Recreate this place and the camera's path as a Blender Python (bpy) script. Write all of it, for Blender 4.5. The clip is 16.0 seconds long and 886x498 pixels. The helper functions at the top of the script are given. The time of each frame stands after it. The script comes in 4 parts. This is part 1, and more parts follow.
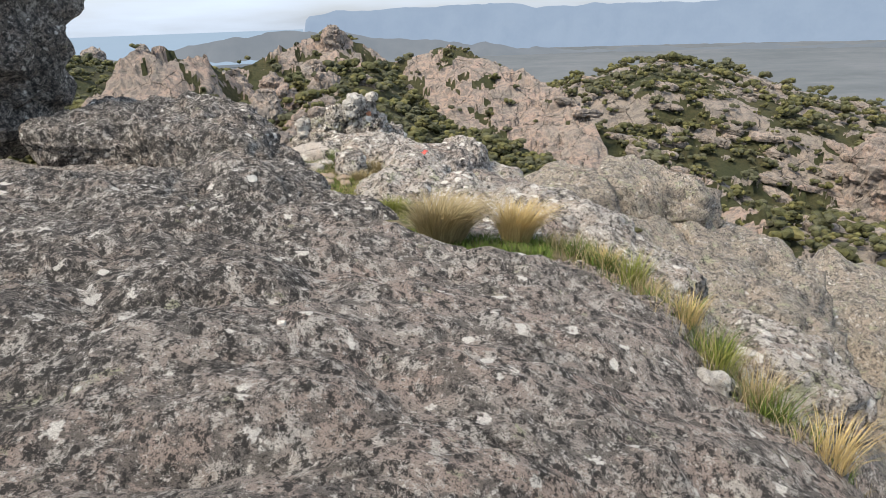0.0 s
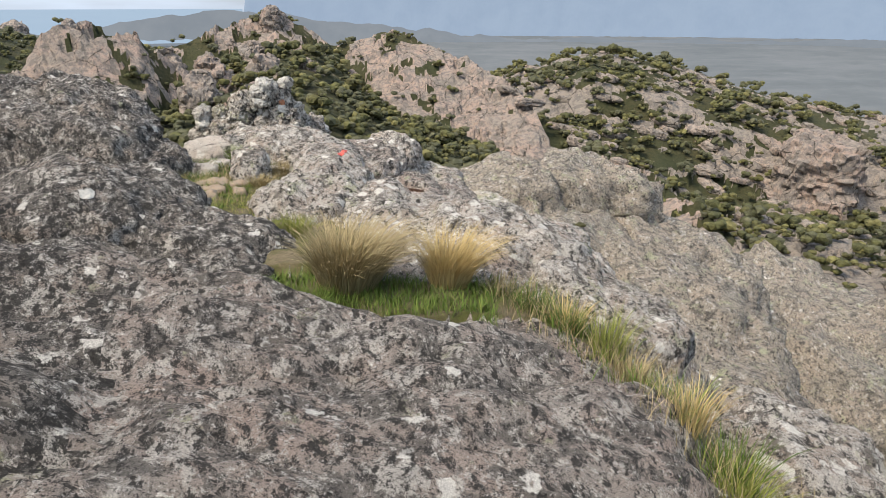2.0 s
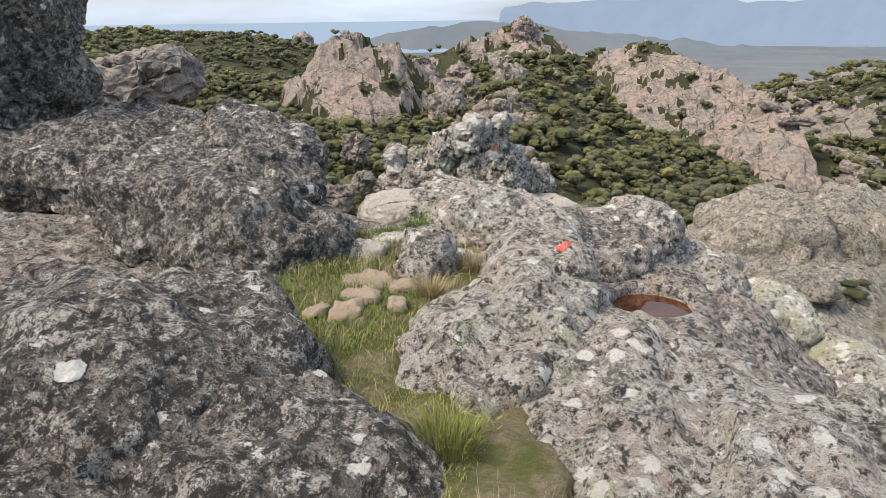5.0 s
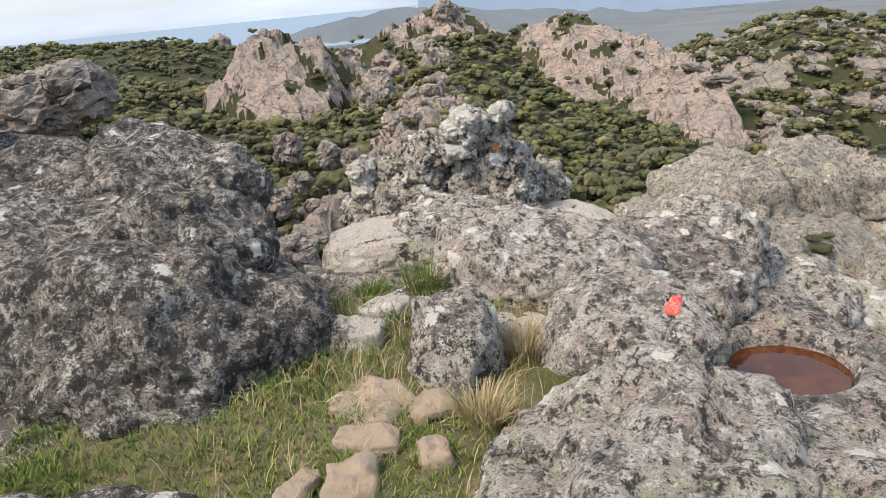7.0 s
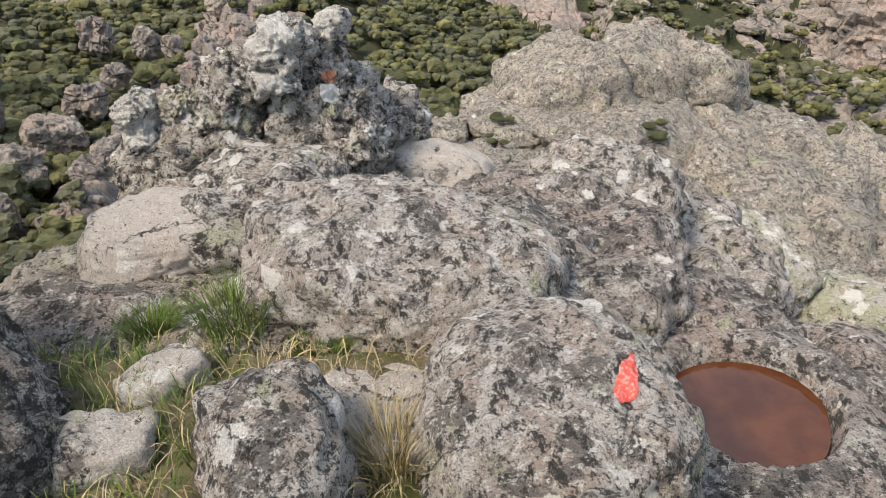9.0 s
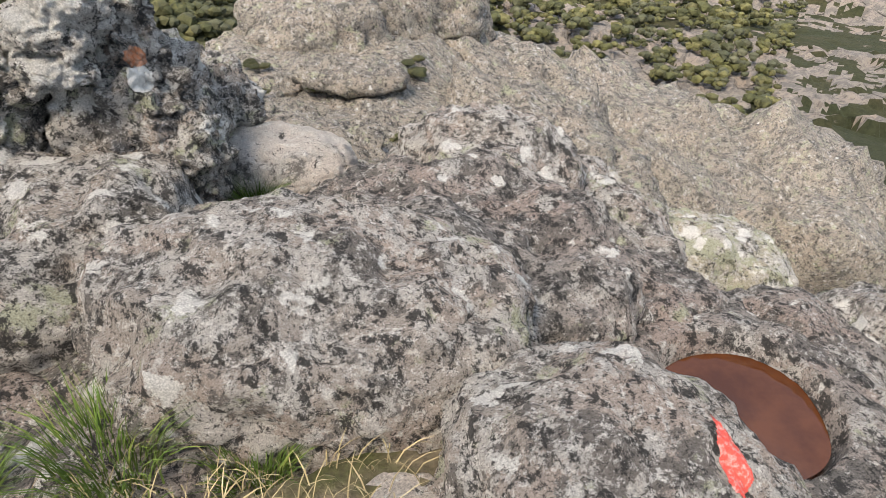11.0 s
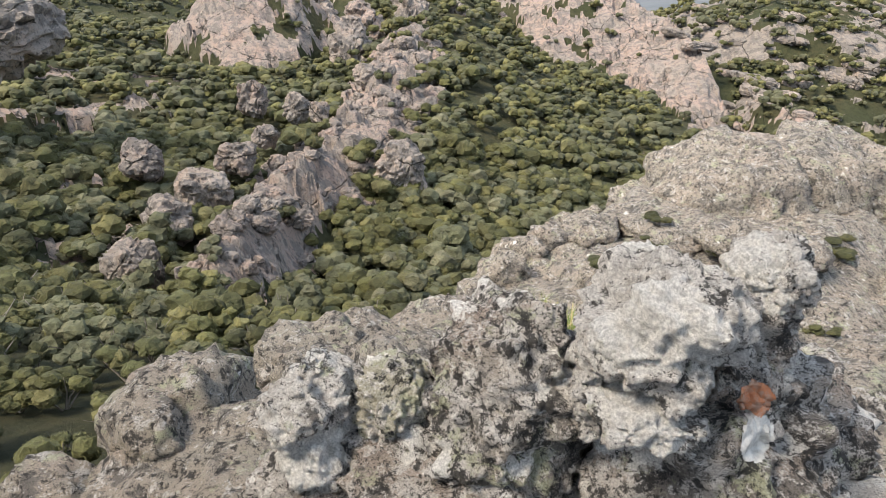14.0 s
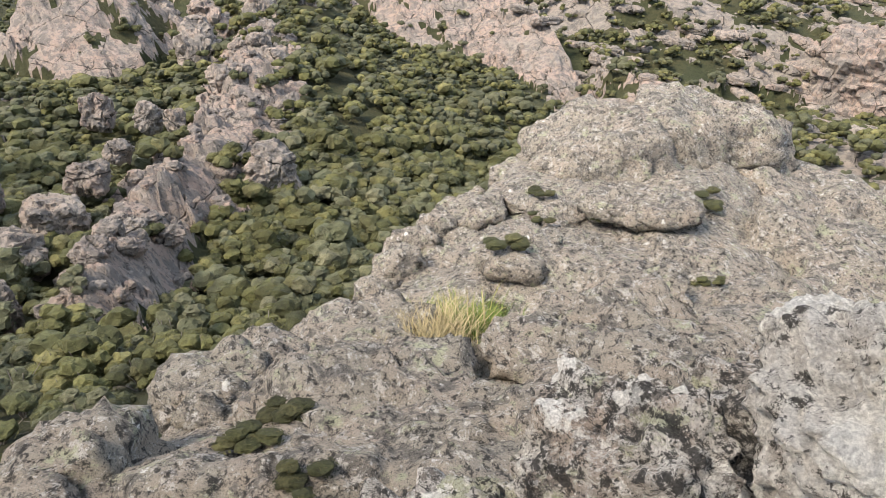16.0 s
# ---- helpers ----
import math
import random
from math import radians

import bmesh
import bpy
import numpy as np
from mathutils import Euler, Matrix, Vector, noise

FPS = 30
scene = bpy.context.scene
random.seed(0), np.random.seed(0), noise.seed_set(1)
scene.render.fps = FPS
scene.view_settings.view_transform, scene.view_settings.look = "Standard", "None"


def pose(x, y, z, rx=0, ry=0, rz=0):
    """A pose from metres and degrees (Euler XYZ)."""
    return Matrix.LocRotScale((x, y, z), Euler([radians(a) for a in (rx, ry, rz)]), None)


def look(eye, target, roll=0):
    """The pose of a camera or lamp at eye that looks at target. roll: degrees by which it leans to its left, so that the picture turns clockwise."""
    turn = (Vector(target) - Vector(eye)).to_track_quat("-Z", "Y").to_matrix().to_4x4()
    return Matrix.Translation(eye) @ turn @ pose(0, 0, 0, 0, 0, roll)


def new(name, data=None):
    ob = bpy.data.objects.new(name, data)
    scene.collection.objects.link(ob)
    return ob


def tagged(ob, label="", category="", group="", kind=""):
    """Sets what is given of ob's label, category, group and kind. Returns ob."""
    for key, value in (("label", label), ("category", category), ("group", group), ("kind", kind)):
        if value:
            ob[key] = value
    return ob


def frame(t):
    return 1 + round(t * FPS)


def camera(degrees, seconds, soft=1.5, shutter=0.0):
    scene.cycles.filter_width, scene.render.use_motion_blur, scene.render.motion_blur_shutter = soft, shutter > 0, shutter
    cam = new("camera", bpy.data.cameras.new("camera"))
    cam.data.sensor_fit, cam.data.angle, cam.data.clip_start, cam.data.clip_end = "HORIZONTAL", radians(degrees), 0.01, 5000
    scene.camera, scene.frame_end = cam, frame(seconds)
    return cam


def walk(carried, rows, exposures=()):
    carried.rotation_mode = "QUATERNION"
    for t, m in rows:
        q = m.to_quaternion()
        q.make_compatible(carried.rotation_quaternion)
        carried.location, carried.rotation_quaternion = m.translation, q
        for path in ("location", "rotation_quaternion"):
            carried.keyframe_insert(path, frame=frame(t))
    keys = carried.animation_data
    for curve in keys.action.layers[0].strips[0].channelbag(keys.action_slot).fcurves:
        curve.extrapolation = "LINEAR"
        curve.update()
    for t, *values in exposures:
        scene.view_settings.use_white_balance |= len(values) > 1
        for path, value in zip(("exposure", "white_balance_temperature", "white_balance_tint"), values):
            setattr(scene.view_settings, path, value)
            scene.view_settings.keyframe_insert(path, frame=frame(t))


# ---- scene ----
cam = camera(66.4, 16.0, soft=0.8)

PATH = [
    (0, (1.213, 1.569, 2.031), (0.983, 3.452, 1.396), -2.1),
    (0.5, (1.155, 1.978, 2.047), (0.976, 3.866, 1.411), -1.9),
    (1, (1.133, 2.324, 1.965), (1.001, 4.214, 1.324), -1.4),
    (1.5, (1.138, 2.916, 1.902), (1.098, 4.795, 1.218), -0.2),
    (2, (1.267, 3.434, 1.874), (1.206, 5.316, 1.2), -0.1),
    (2.5, (1.365, 4.04, 1.769), (1.283, 5.932, 1.127), 2.1),
    (3, (1.417, 4.678, 1.856), (1.195, 6.576, 1.266), 1.7),
    (3.5, (1.375, 5.193, 1.849), (0.799, 7.033, 1.317), 0.8),
    (4, (1.192, 5.709, 1.873), (0.576, 7.52, 1.29), 1.8),
    (4.2, (1.132, 5.905, 1.904), (0.498, 7.699, 1.288), 1.9),
    (6.3, (-0.079, 7.817, 1.878), (-0.885, 9.535, 1.248), -5.0),
    (6.5, (-0.21, 7.984, 1.836), (-0.94, 9.732, 1.195), -5.3),
    (7, (-0.459, 8.55, 1.709), (-1.014, 10.345, 1.023), -5.6),
    (7.5, (-0.491, 9.408, 1.613), (-0.897, 11.216, 0.861), -5.7),
    (8, (-0.485, 9.842, 1.654), (-0.784, 11.633, 0.816), -5.3),
    (8.5, (-0.609, 10.069, 1.629), (-0.82, 11.826, 0.697), -4.6),
    (9, (-0.729, 10.208, 1.628), (-0.851, 11.929, 0.617), -3.4),
    (9.2, (-0.781, 10.282, 1.622), (-0.864, 11.989, 0.583), -2.9),
    (11.3, (-1.384, 11.243, 1.547), (-0.829, 12.765, 0.375), 1.2),
    (11.5, (-1.402, 11.324, 1.542), (-0.941, 12.887, 0.382), -0.0),
    (12, (-1.507, 11.516, 1.538), (-1.259, 13.2, 0.489), -2.0),
    (12.5, (-1.764, 11.855, 1.508), (-1.672, 13.621, 0.574), -2.4),
    (13, (-1.902, 12.162, 1.5), (-2.065, 13.953, 0.624), -2.7),
    (13.1, (-1.931, 12.252, 1.509), (-2.169, 14.035, 0.634), -2.8),
    (13.5, (-2.01, 12.612, 1.538), (-2.52, 14.354, 0.7), -3.6),
    (14, (-2.144, 12.853, 1.562), (-2.6, 14.623, 0.749), -2.3),
    (14.5, (-2.44, 13.071, 1.502), (-2.643, 14.878, 0.668), -0.6),
    (15, (-2.602, 13.247, 1.448), (-2.876, 15.02, 0.563), -1.6),
    (15.5, (-2.675, 13.407, 1.479), (-3.034, 15.165, 0.596), -5.0),
    (16, (-2.709, 13.485, 1.511), (-2.821, 15.285, 0.648), -5.2),
]
walk(cam, [(t, look(eye, target, roll)) for t, eye, target, roll in PATH], [(0.0, 0.68, 7450, 13), (4.0, 0.70, 7450, 13), (7.0, 0.86, 7450, 14), (12.5, 0.90, 7250, 14), (13.5, 1.08, 7300, 14), (16.0, 1.12, 7300, 14)])


# ---- light ----
world = bpy.data.worlds.new("sky")
scene.world = world
world.use_nodes = True
wn, wl = world.node_tree.nodes, world.node_tree.links
wn.clear()
SUN_ELEV, SUN_ROT = 54.0, -130.0
sky = wn.new("ShaderNodeTexSky")
sky.sky_type, sky.sun_disc = "NISHITA", False
sky.sun_elevation, sky.sun_rotation = radians(SUN_ELEV), radians(SUN_ROT)
sky.air_density, sky.dust_density, sky.ozone_density = 1.0, 2.5, 1.0
w_co = wn.new("ShaderNodeTexCoord")
w_map = wn.new("ShaderNodeMapping")
w_map.inputs["Scale"].default_value = (1.4, 1.4, 9.0)
w_noise = wn.new("ShaderNodeTexNoise")
w_noise.inputs["Scale"].default_value, w_noise.inputs["Detail"].default_value = 1.6, 7.0
w_ramp = wn.new("ShaderNodeValToRGB")
w_ramp.color_ramp.elements[0].position, w_ramp.color_ramp.elements[0].color = 0.36, (0.45, 0.45, 0.45, 1)
w_ramp.color_ramp.elements[1].position, w_ramp.color_ramp.elements[1].color = 0.62, (0.95, 0.95, 0.95, 1)
w_mix = wn.new("ShaderNodeMixRGB")
w_mix.inputs["Color2"].default_value = (3.4, 4.4, 5.9, 1)
w_bg = wn.new("ShaderNodeBackground")
w_bg.inputs["Strength"].default_value = 0.14
w_out = wn.new("ShaderNodeOutputWorld")
wl.new(w_co.outputs["Generated"], w_map.inputs["Vector"])
wl.new(w_map.outputs["Vector"], w_noise.inputs["Vector"])
wl.new(w_noise.outputs["Fac"], w_ramp.inputs["Fac"])
wl.new(w_ramp.outputs["Color"], w_mix.inputs["Fac"])
wl.new(sky.outputs["Color"], w_mix.inputs["Color1"])
wl.new(w_mix.outputs["Color"], w_bg.inputs["Color"])
wl.new(w_bg.outputs["Background"], w_out.inputs["Surface"])

sun_data = bpy.data.lights.new("sun", "SUN")
sun_data.energy, sun_data.angle, sun_data.color = 2.9, radians(20), (1.0, 0.94, 0.84)
sun = new("sun", sun_data)
_az, _el = radians(SUN_ROT), radians(SUN_ELEV)
sun.matrix_world = look((math.sin(_az) * math.cos(_el) * 50, math.cos(_az) * math.cos(_el) * 50, math.sin(_el) * 50), (0, 0, 0))


# ---- materials ----
class Graph:
    """A node material with short ways to add nodes."""

    def __init__(self, name, rough=0.9):
        self.mat = bpy.data.materials.new(name)
        self.mat.use_nodes = True
        self.nodes, self.links = self.mat.node_tree.nodes, self.mat.node_tree.links
        self.bsdf = self.nodes["Principled BSDF"]
        self.bsdf.inputs["Roughness"].default_value = rough
        self.bsdf.inputs["Specular IOR Level"].default_value = 0.25
        co = self.nodes.new("ShaderNodeTexCoord")
        info = self.nodes.new("ShaderNodeObjectInfo")
        self.random = info.outputs["Random"]
        shift = self.nodes.new("ShaderNodeVectorMath")
        shift.operation = "MULTIPLY_ADD"
        self.links.new(info.outputs["Random"], shift.inputs[0])
        shift.inputs[1].default_value = (37.0, 51.0, 23.0)
        self.links.new(co.outputs["Object"], shift.inputs[2])
        self.co = shift.outputs["Vector"]

    def put(self, socket, value):
        if hasattr(value, "is_output"):
            self.links.new(value, socket)
        elif isinstance(value, (tuple, list)):
            socket.default_value = (*value, 1.0) if len(value) == 3 and len(socket.default_value) == 4 else value
        else:
            socket.default_value = value

    def stretch(self, scale, turn=(0, 0, 0)):
        n = self.nodes.new("ShaderNodeMapping")
        n.inputs["Scale"].default_value = scale
        n.inputs["Rotation"].default_value = [radians(a) for a in turn]
        self.links.new(self.co, n.inputs["Vector"])
        return n.outputs["Vector"]

    def noise(self, scale, detail=6.0, rough=0.6, vector=None, distort=0.0):
        n = self.nodes.new("ShaderNodeTexNoise")
        for key, v in (("Scale", scale), ("Detail", detail), ("Roughness", rough), ("Distortion", distort)):
            n.inputs[key].default_value = v
        self.links.new(vector or self.co, n.inputs["Vector"])
        return n.outputs["Fac"]

    def cells(self, scale, feature="F1", vector=None, chaos=1.0):
        n = self.nodes.new("ShaderNodeTexVoronoi")
        n.feature = feature
        n.inputs["Scale"].default_value, n.inputs["Randomness"].default_value = scale, chaos
        self.links.new(vector or self.co, n.inputs["Vector"])
        return n.outputs["Distance"]

    def ramp(self, value, low, high, a=0.0, b=1.0):
        n = self.nodes.new("ShaderNodeMapRange")
        n.inputs["From Min"].default_value, n.inputs["From Max"].default_value = low, high
        n.inputs["To Min"].default_value, n.inputs["To Max"].default_value = a, b
        self.put(n.inputs["Value"], value)
        return n.outputs["Result"]

    def math(self, op, a, b):
        n = self.nodes.new("ShaderNodeMath")
        n.operation = op
        self.put(n.inputs[0], a), self.put(n.inputs[1], b)
        return n.outputs[0]

    def mix(self, fac, a, b, mode="MIX"):
        n = self.nodes.new("ShaderNodeMixRGB")
        n.blend_type = mode
        self.put(n.inputs["Fac"], fac), self.put(n.inputs["Color1"], a), self.put(n.inputs["Color2"], b)
        return n.outputs["Color"]

    def done(self, colour, height=None, bump=0.5, distance=0.02):
        self.put(self.bsdf.inputs["Base Color"], colour)
        if height is not None:
            n = self.nodes.new("ShaderNodeBump")
            n.inputs["Strength"].default_value, n.inputs["Distance"].default_value = bump, distance
            self.put(n.inputs["Height"], height)
            self.links.new(n.outputs["Normal"], self.bsdf.inputs["Normal"])
        return self.mat


def lichen_rock(name, base, warm, dark=0.5, white=0.5, green=0.2, scale=1.0, grain=1.0):
    """Quartzite under crusts of black, white and pale green lichen; dark, white and green say how much of each."""
    g = Graph(name, 0.92)
    one, two, three = g.stretch((1.0, 1.35, 1.2), (24, 14, 38)), g.stretch((1.2, 1.0, 1.1), (-40, 25, 70)), g.stretch((1.0, 1.1, 1.3), (75, -30, 10))
    col = g.mix(g.ramp(g.noise(1.3 * scale, 6, 0.65), 0.40, 0.60), base, warm)
    # weathered grey skin with ragged edges
    skin = g.noise(2.6 * scale, 12, 0.74, vector=one)
    e = 0.575 - 0.085 * dark
    col = g.mix(g.ramp(skin, e, e + 0.03, 0.0, 0.80), col, (0.135, 0.128, 0.120))
    # pale crusts, large and small
    crust = g.noise(3.7 * scale, 12, 0.76, vector=two)
    e = 0.585 - 0.075 * white
    col = g.mix(g.ramp(crust, e, e + 0.025, 0.0, 0.85), col, (0.56, 0.535, 0.495))
    fleck = g.noise(14 * scale, 9, 0.80, vector=three)
    e = 0.60 - 0.06 * white
    col = g.mix(g.ramp(fleck, e, e + 0.025, 0.0, 0.92), col, (0.68, 0.66, 0.62))
    moss = g.noise(2.1 * scale, 11, 0.76, vector=three)
    e = 0.64 - 0.13 * green
    col = g.mix(g.ramp(moss, e, e + 0.04, 0.0, 0.75), col, (0.42, 0.44, 0.30))
    # black crust in blots and dots
    black = g.noise(8.5 * scale, 11, 0.80, vector=two)
    e = 0.585 - 0.062 * dark
    col = g.mix(g.ramp(black, e, e + 0.02, 0.0, 0.92), col, (0.036, 0.035, 0.034))
    dots = g.noise(38 * scale, 6, 0.78, vector=one)
    e = 0.60 - 0.05 * dark
    col = g.mix(g.ramp(dots, e, e + 0.025, 0.0, 0.88), col, (0.045, 0.044, 0.042))
    # white rosettes with ragged rims
    warp = g.nodes.new("ShaderNodeTexNoise")
    warp.inputs["Scale"].default_value, warp.inputs["Detail"].default_value, warp.inputs["Roughness"].default_value = 7 * scale, 7.0, 0.7
    g.links.new(g.co, warp.inputs["Vector"])
    add = g.nodes.new("ShaderNodeVectorMath")
    add.operation = "MULTIPLY_ADD"
    g.links.new(warp.outputs["Color"], add.inputs[0])
    add.inputs[1].default_value = (0.30 / scale,) * 3
    g.links.new(g.co, add.inputs[2])
    spots = g.math("ADD", g.cells(3.4 * scale, vector=add.outputs["Vector"]), g.math("MULTIPLY", dots, 0.25))
    wide = 0.16 * max(0.0, white - 0.7)
    patch = g.math("MULTIPLY", g.ramp(spots, 0.36 + wide, 0.33 + wide), g.ramp(g.noise(1.7 * scale, 5, 0.6), 0.66 - 0.2 * white, 0.69 - 0.2 * white))
    col = g.mix(g.math("MULTIPLY", patch, 0.90), col, (0.76, 0.75, 0.71))
    # hairline cracks
    crack = g.cells(1.5 * scale, "DISTANCE_TO_EDGE", add.outputs["Vector"])
    seam = g.math("MULTIPLY", g.ramp(crack, 0.014, 0.004), g.ramp(g.noise(1.9 * scale, 3, 0.5, vector=two), 0.47, 0.55))
    col = g.mix(g.math("MULTIPLY", seam, 0.85), col, (0.03, 0.029, 0.027))
    col = g.mix(1.0, col, g.ramp(g.noise(110 * scale, 4, 0.7), 0.35, 0.65, 0.68, 1.35), "MULTIPLY")
    h = g.math("ADD", g.math("MULTIPLY", skin, -1.0), g.math("MULTIPLY", crust, 1.1))
    h = g.math("ADD", h, g.math("MULTIPLY", black, -0.55))
    h = g.math("ADD", h, g.math("MULTIPLY", fleck, 0.40 * grain))
    h = g.math("SUBTRACT", h, g.math("MULTIPLY", seam, 0.35))
    return g.done(col, h, 1.0, 0.10 / scale)


ROCK_SLAB = lichen_rock("slab rock", (0.36, 0.325, 0.295), (0.40, 0.325, 0.285), 0.95, 0.62, 0.3, 1.6)
ROCK_DARK = lichen_rock("dark lichen rock", (0.30, 0.275, 0.25), (0.335, 0.285, 0.25), 1.30, 0.75, 0.25, 1.45)
ROCK_PALE = lichen_rock("pale lichen rock", (0.41, 0.37, 0.33), (0.44, 0.365, 0.315), 0.80, 1.05, 0.55, 1.5)
ROCK_TOWER = lichen_rock("tower rock", (0.38, 0.35, 0.31), (0.41, 0.34, 0.29), 0.95, 1.15, 0.6, 1.4)
ROCK_GREEN = lichen_rock("green crusted rock", (0.44, 0.42, 0.33), (0.46, 0.405, 0.31), 0.45, 1.2, 1.0, 1.3)
ROCK_BARE = lichen_rock("bare pale rock", (0.58, 0.54, 0.495), (0.62, 0.555, 0.50), 0.0, 0.8, 0.0, 1.2)
ROCK_WHITE = lichen_rock("white lichened rock", (0.46, 0.44, 0.41), (0.50, 0.46, 0.42), 0.45, 2.0, 0.5, 1.0)
ROCK_KNOLL = lichen_rock("knoll rock", (0.335, 0.305, 0.255), (0.38, 0.325, 0.27), 0.70, 0.35, 0.6, 0.6, 1.8)


def far_rock(name, grey, pink, scale=0.12, dark=0.5):
    """Weathered cliff rock: rosy fresh faces, grey lichened skin, dark cracks along the bedding."""
    g = Graph(name, 0.95)
    bed, across = g.stretch((1.0, 0.45, 1.3), (28, 18, 32)), g.stretch((0.8, 1.2, 0.6), (-15, 30, -40))
    col = g.mix(g.ramp(g.noise(scale * 0.8, 7, 0.68), 0.40, 0.60), grey, pink)
    skin = g.noise(scale * 3.2, 11, 0.74, vector=across)
    col = g.mix(g.ramp(skin, 0.53 - 0.05 * dark, 0.57 - 0.05 * dark, 0.0, 0.78), col, (0.165, 0.155, 0.145))
    pale = g.noise(scale * 7, 9, 0.74, vector=bed)
    col = g.mix(g.ramp(pale, 0.57, 0.61, 0.0, 0.8), col, (0.39, 0.345, 0.305))
    col = g.mix(g.ramp(g.noise(scale * 17, 7, 0.76, vector=across), 0.56, 0.60, 0.0, 0.8), col, (0.075, 0.07, 0.065))
    warp = g.nodes.new("ShaderNodeTexNoise")
    warp.inputs["Scale"].default_value, warp.inputs["Detail"].default_value = scale * 4, 6.0
    g.links.new(bed, warp.inputs["Vector"])
    add = g.nodes.new("ShaderNodeVectorMath")
    add.operation = "MULTIPLY_ADD"
    g.links.new(warp.outputs["Color"], add.inputs[0])
    add.inputs[1].default_value = (0.20 / scale,) * 3
    g.links.new(bed, add.inputs[2])
    joint = g.cells(scale * 0.8, "DISTANCE_TO_EDGE", add.outputs["Vector"])
    seam = g.math("MULTIPLY", g.ramp(joint, 0.018, 0.005), g.ramp(g.noise(scale * 3, 3, 0.5), 0.42, 0.52))
    col = g.mix(g.math("MULTIPLY", seam, 0.88), col, (0.045, 0.042, 0.036))
    h = g.math("ADD", g.math("MULTIPLY", pale, 0.8), g.math("MULTIPLY", skin, -0.9))
    h = g.math("SUBTRACT", h, g.math("MULTIPLY", seam, 0.5))
    return g.done(col, h, 1.0, 0.14 / scale)


CLIFF = far_rock("cliff rock", (0.32, 0.29, 0.26), (0.39, 0.315, 0.265), 0.15, 0.7)
CLIFF_PINK = far_rock("rosy cliff rock", (0.29, 0.255, 0.225), (0.375, 0.285, 0.24), 0.15, 0.75)
CLIFF_GREY = far_rock("grey cliff rock", (0.275, 0.25, 0.22), (0.325, 0.275, 0.235), 0.10, 0.70)


def scrub_ground():
    g = Graph("scrub soil", 1.0)
    col = g.mix(g.ramp(g.noise(0.05, 8, 0.7), 0.4, 0.6), (0.050, 0.058, 0.028), (0.075, 0.070, 0.035))
    col = g.mix(g.ramp(g.noise(0.7, 8, 0.75), 0.45, 0.62, 0.0, 0.8), col, (0.030, 0.038, 0.018))
    col = g.mix(g.ramp(g.noise(0.16, 9, 0.75), 0.60, 0.66), col, (0.24, 0.20, 0.165))
    return g.done(col, g.noise(0.9, 8, 0.75), 1.0, 1.2)


def soil_ground():
    g = Graph("mossy soil", 1.0)
    col = g.mix(g.ramp(g.noise(2.3, 6, 0.65), 0.42, 0.58), (0.085, 0.10, 0.028), (0.20, 0.165, 0.11))
    col = g.mix(g.ramp(g.noise(40, 5, 0.7), 0.4, 0.7, 0.0, 0.7), col, (0.06, 0.05, 0.03))
    return g.done(col, g.noise(30, 7, 0.75), 0.9, 0.03)


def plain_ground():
    g = Graph("haze-tinted plain", 1.0)
    # aerial haze painted into the base colour: blue-grey tones with paler blotches
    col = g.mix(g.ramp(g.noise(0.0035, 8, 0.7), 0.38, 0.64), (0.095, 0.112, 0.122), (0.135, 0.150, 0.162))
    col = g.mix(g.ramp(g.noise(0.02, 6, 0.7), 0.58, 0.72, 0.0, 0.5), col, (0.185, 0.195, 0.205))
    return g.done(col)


def haze_glow_backdrop(name, colour, other, strength):
    """A plain backdrop kilometres away: air-blue haze painted into a glowing colour."""
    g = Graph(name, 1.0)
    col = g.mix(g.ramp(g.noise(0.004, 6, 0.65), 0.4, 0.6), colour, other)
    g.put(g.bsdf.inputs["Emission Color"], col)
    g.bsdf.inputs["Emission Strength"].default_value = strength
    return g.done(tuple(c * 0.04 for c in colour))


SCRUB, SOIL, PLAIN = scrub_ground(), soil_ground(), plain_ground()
# range, foothills and sea glow in colours that have the distance haze painted in
RANGE = haze_glow_backdrop("haze-tinted far range", (0.185, 0.265, 0.385), (0.172, 0.25, 0.37), 1.0)
RANGE_NEAR = haze_glow_backdrop("haze-tinted foothills", (0.165, 0.205, 0.255), (0.145, 0.185, 0.235), 0.85)
SEA = haze_glow_backdrop("haze-tinted sea", (0.22, 0.33, 0.47), (0.225, 0.335, 0.475), 0.9)


def leaf_material(name, a, b, c, crowns=0.0):
    g = Graph(name, 0.75)
    n = g.nodes.new("ShaderNodeNewGeometry")
    col = g.mix(g.ramp(n.outputs["Random Per Island"], 0.0, 0.7), a, b)
    col = g.mix(g.ramp(n.outputs["Random Per Island"], 0.6, 1.0), col, c)
    col = g.mix(1.0, col, g.ramp(g.noise(0.42, 3, 0.5), 0.36, 0.64, 1 - 0.5 * crowns, 1 + 0.4 * crowns), "MULTIPLY")
    col = g.mix(g.math("MULTIPLY", g.random, 0.5), col, tuple(x * 0.6 for x in a))
    if crowns:
        leafy = g.noise(8.0, 6, 0.75)
        col = g.mix(1.0, col, g.ramp(leafy, 0.34, 0.64, 0.55, 1.25), "MULTIPLY")
        return g.done(col, leafy, 0.8, 0.3)
    return g.done(col)


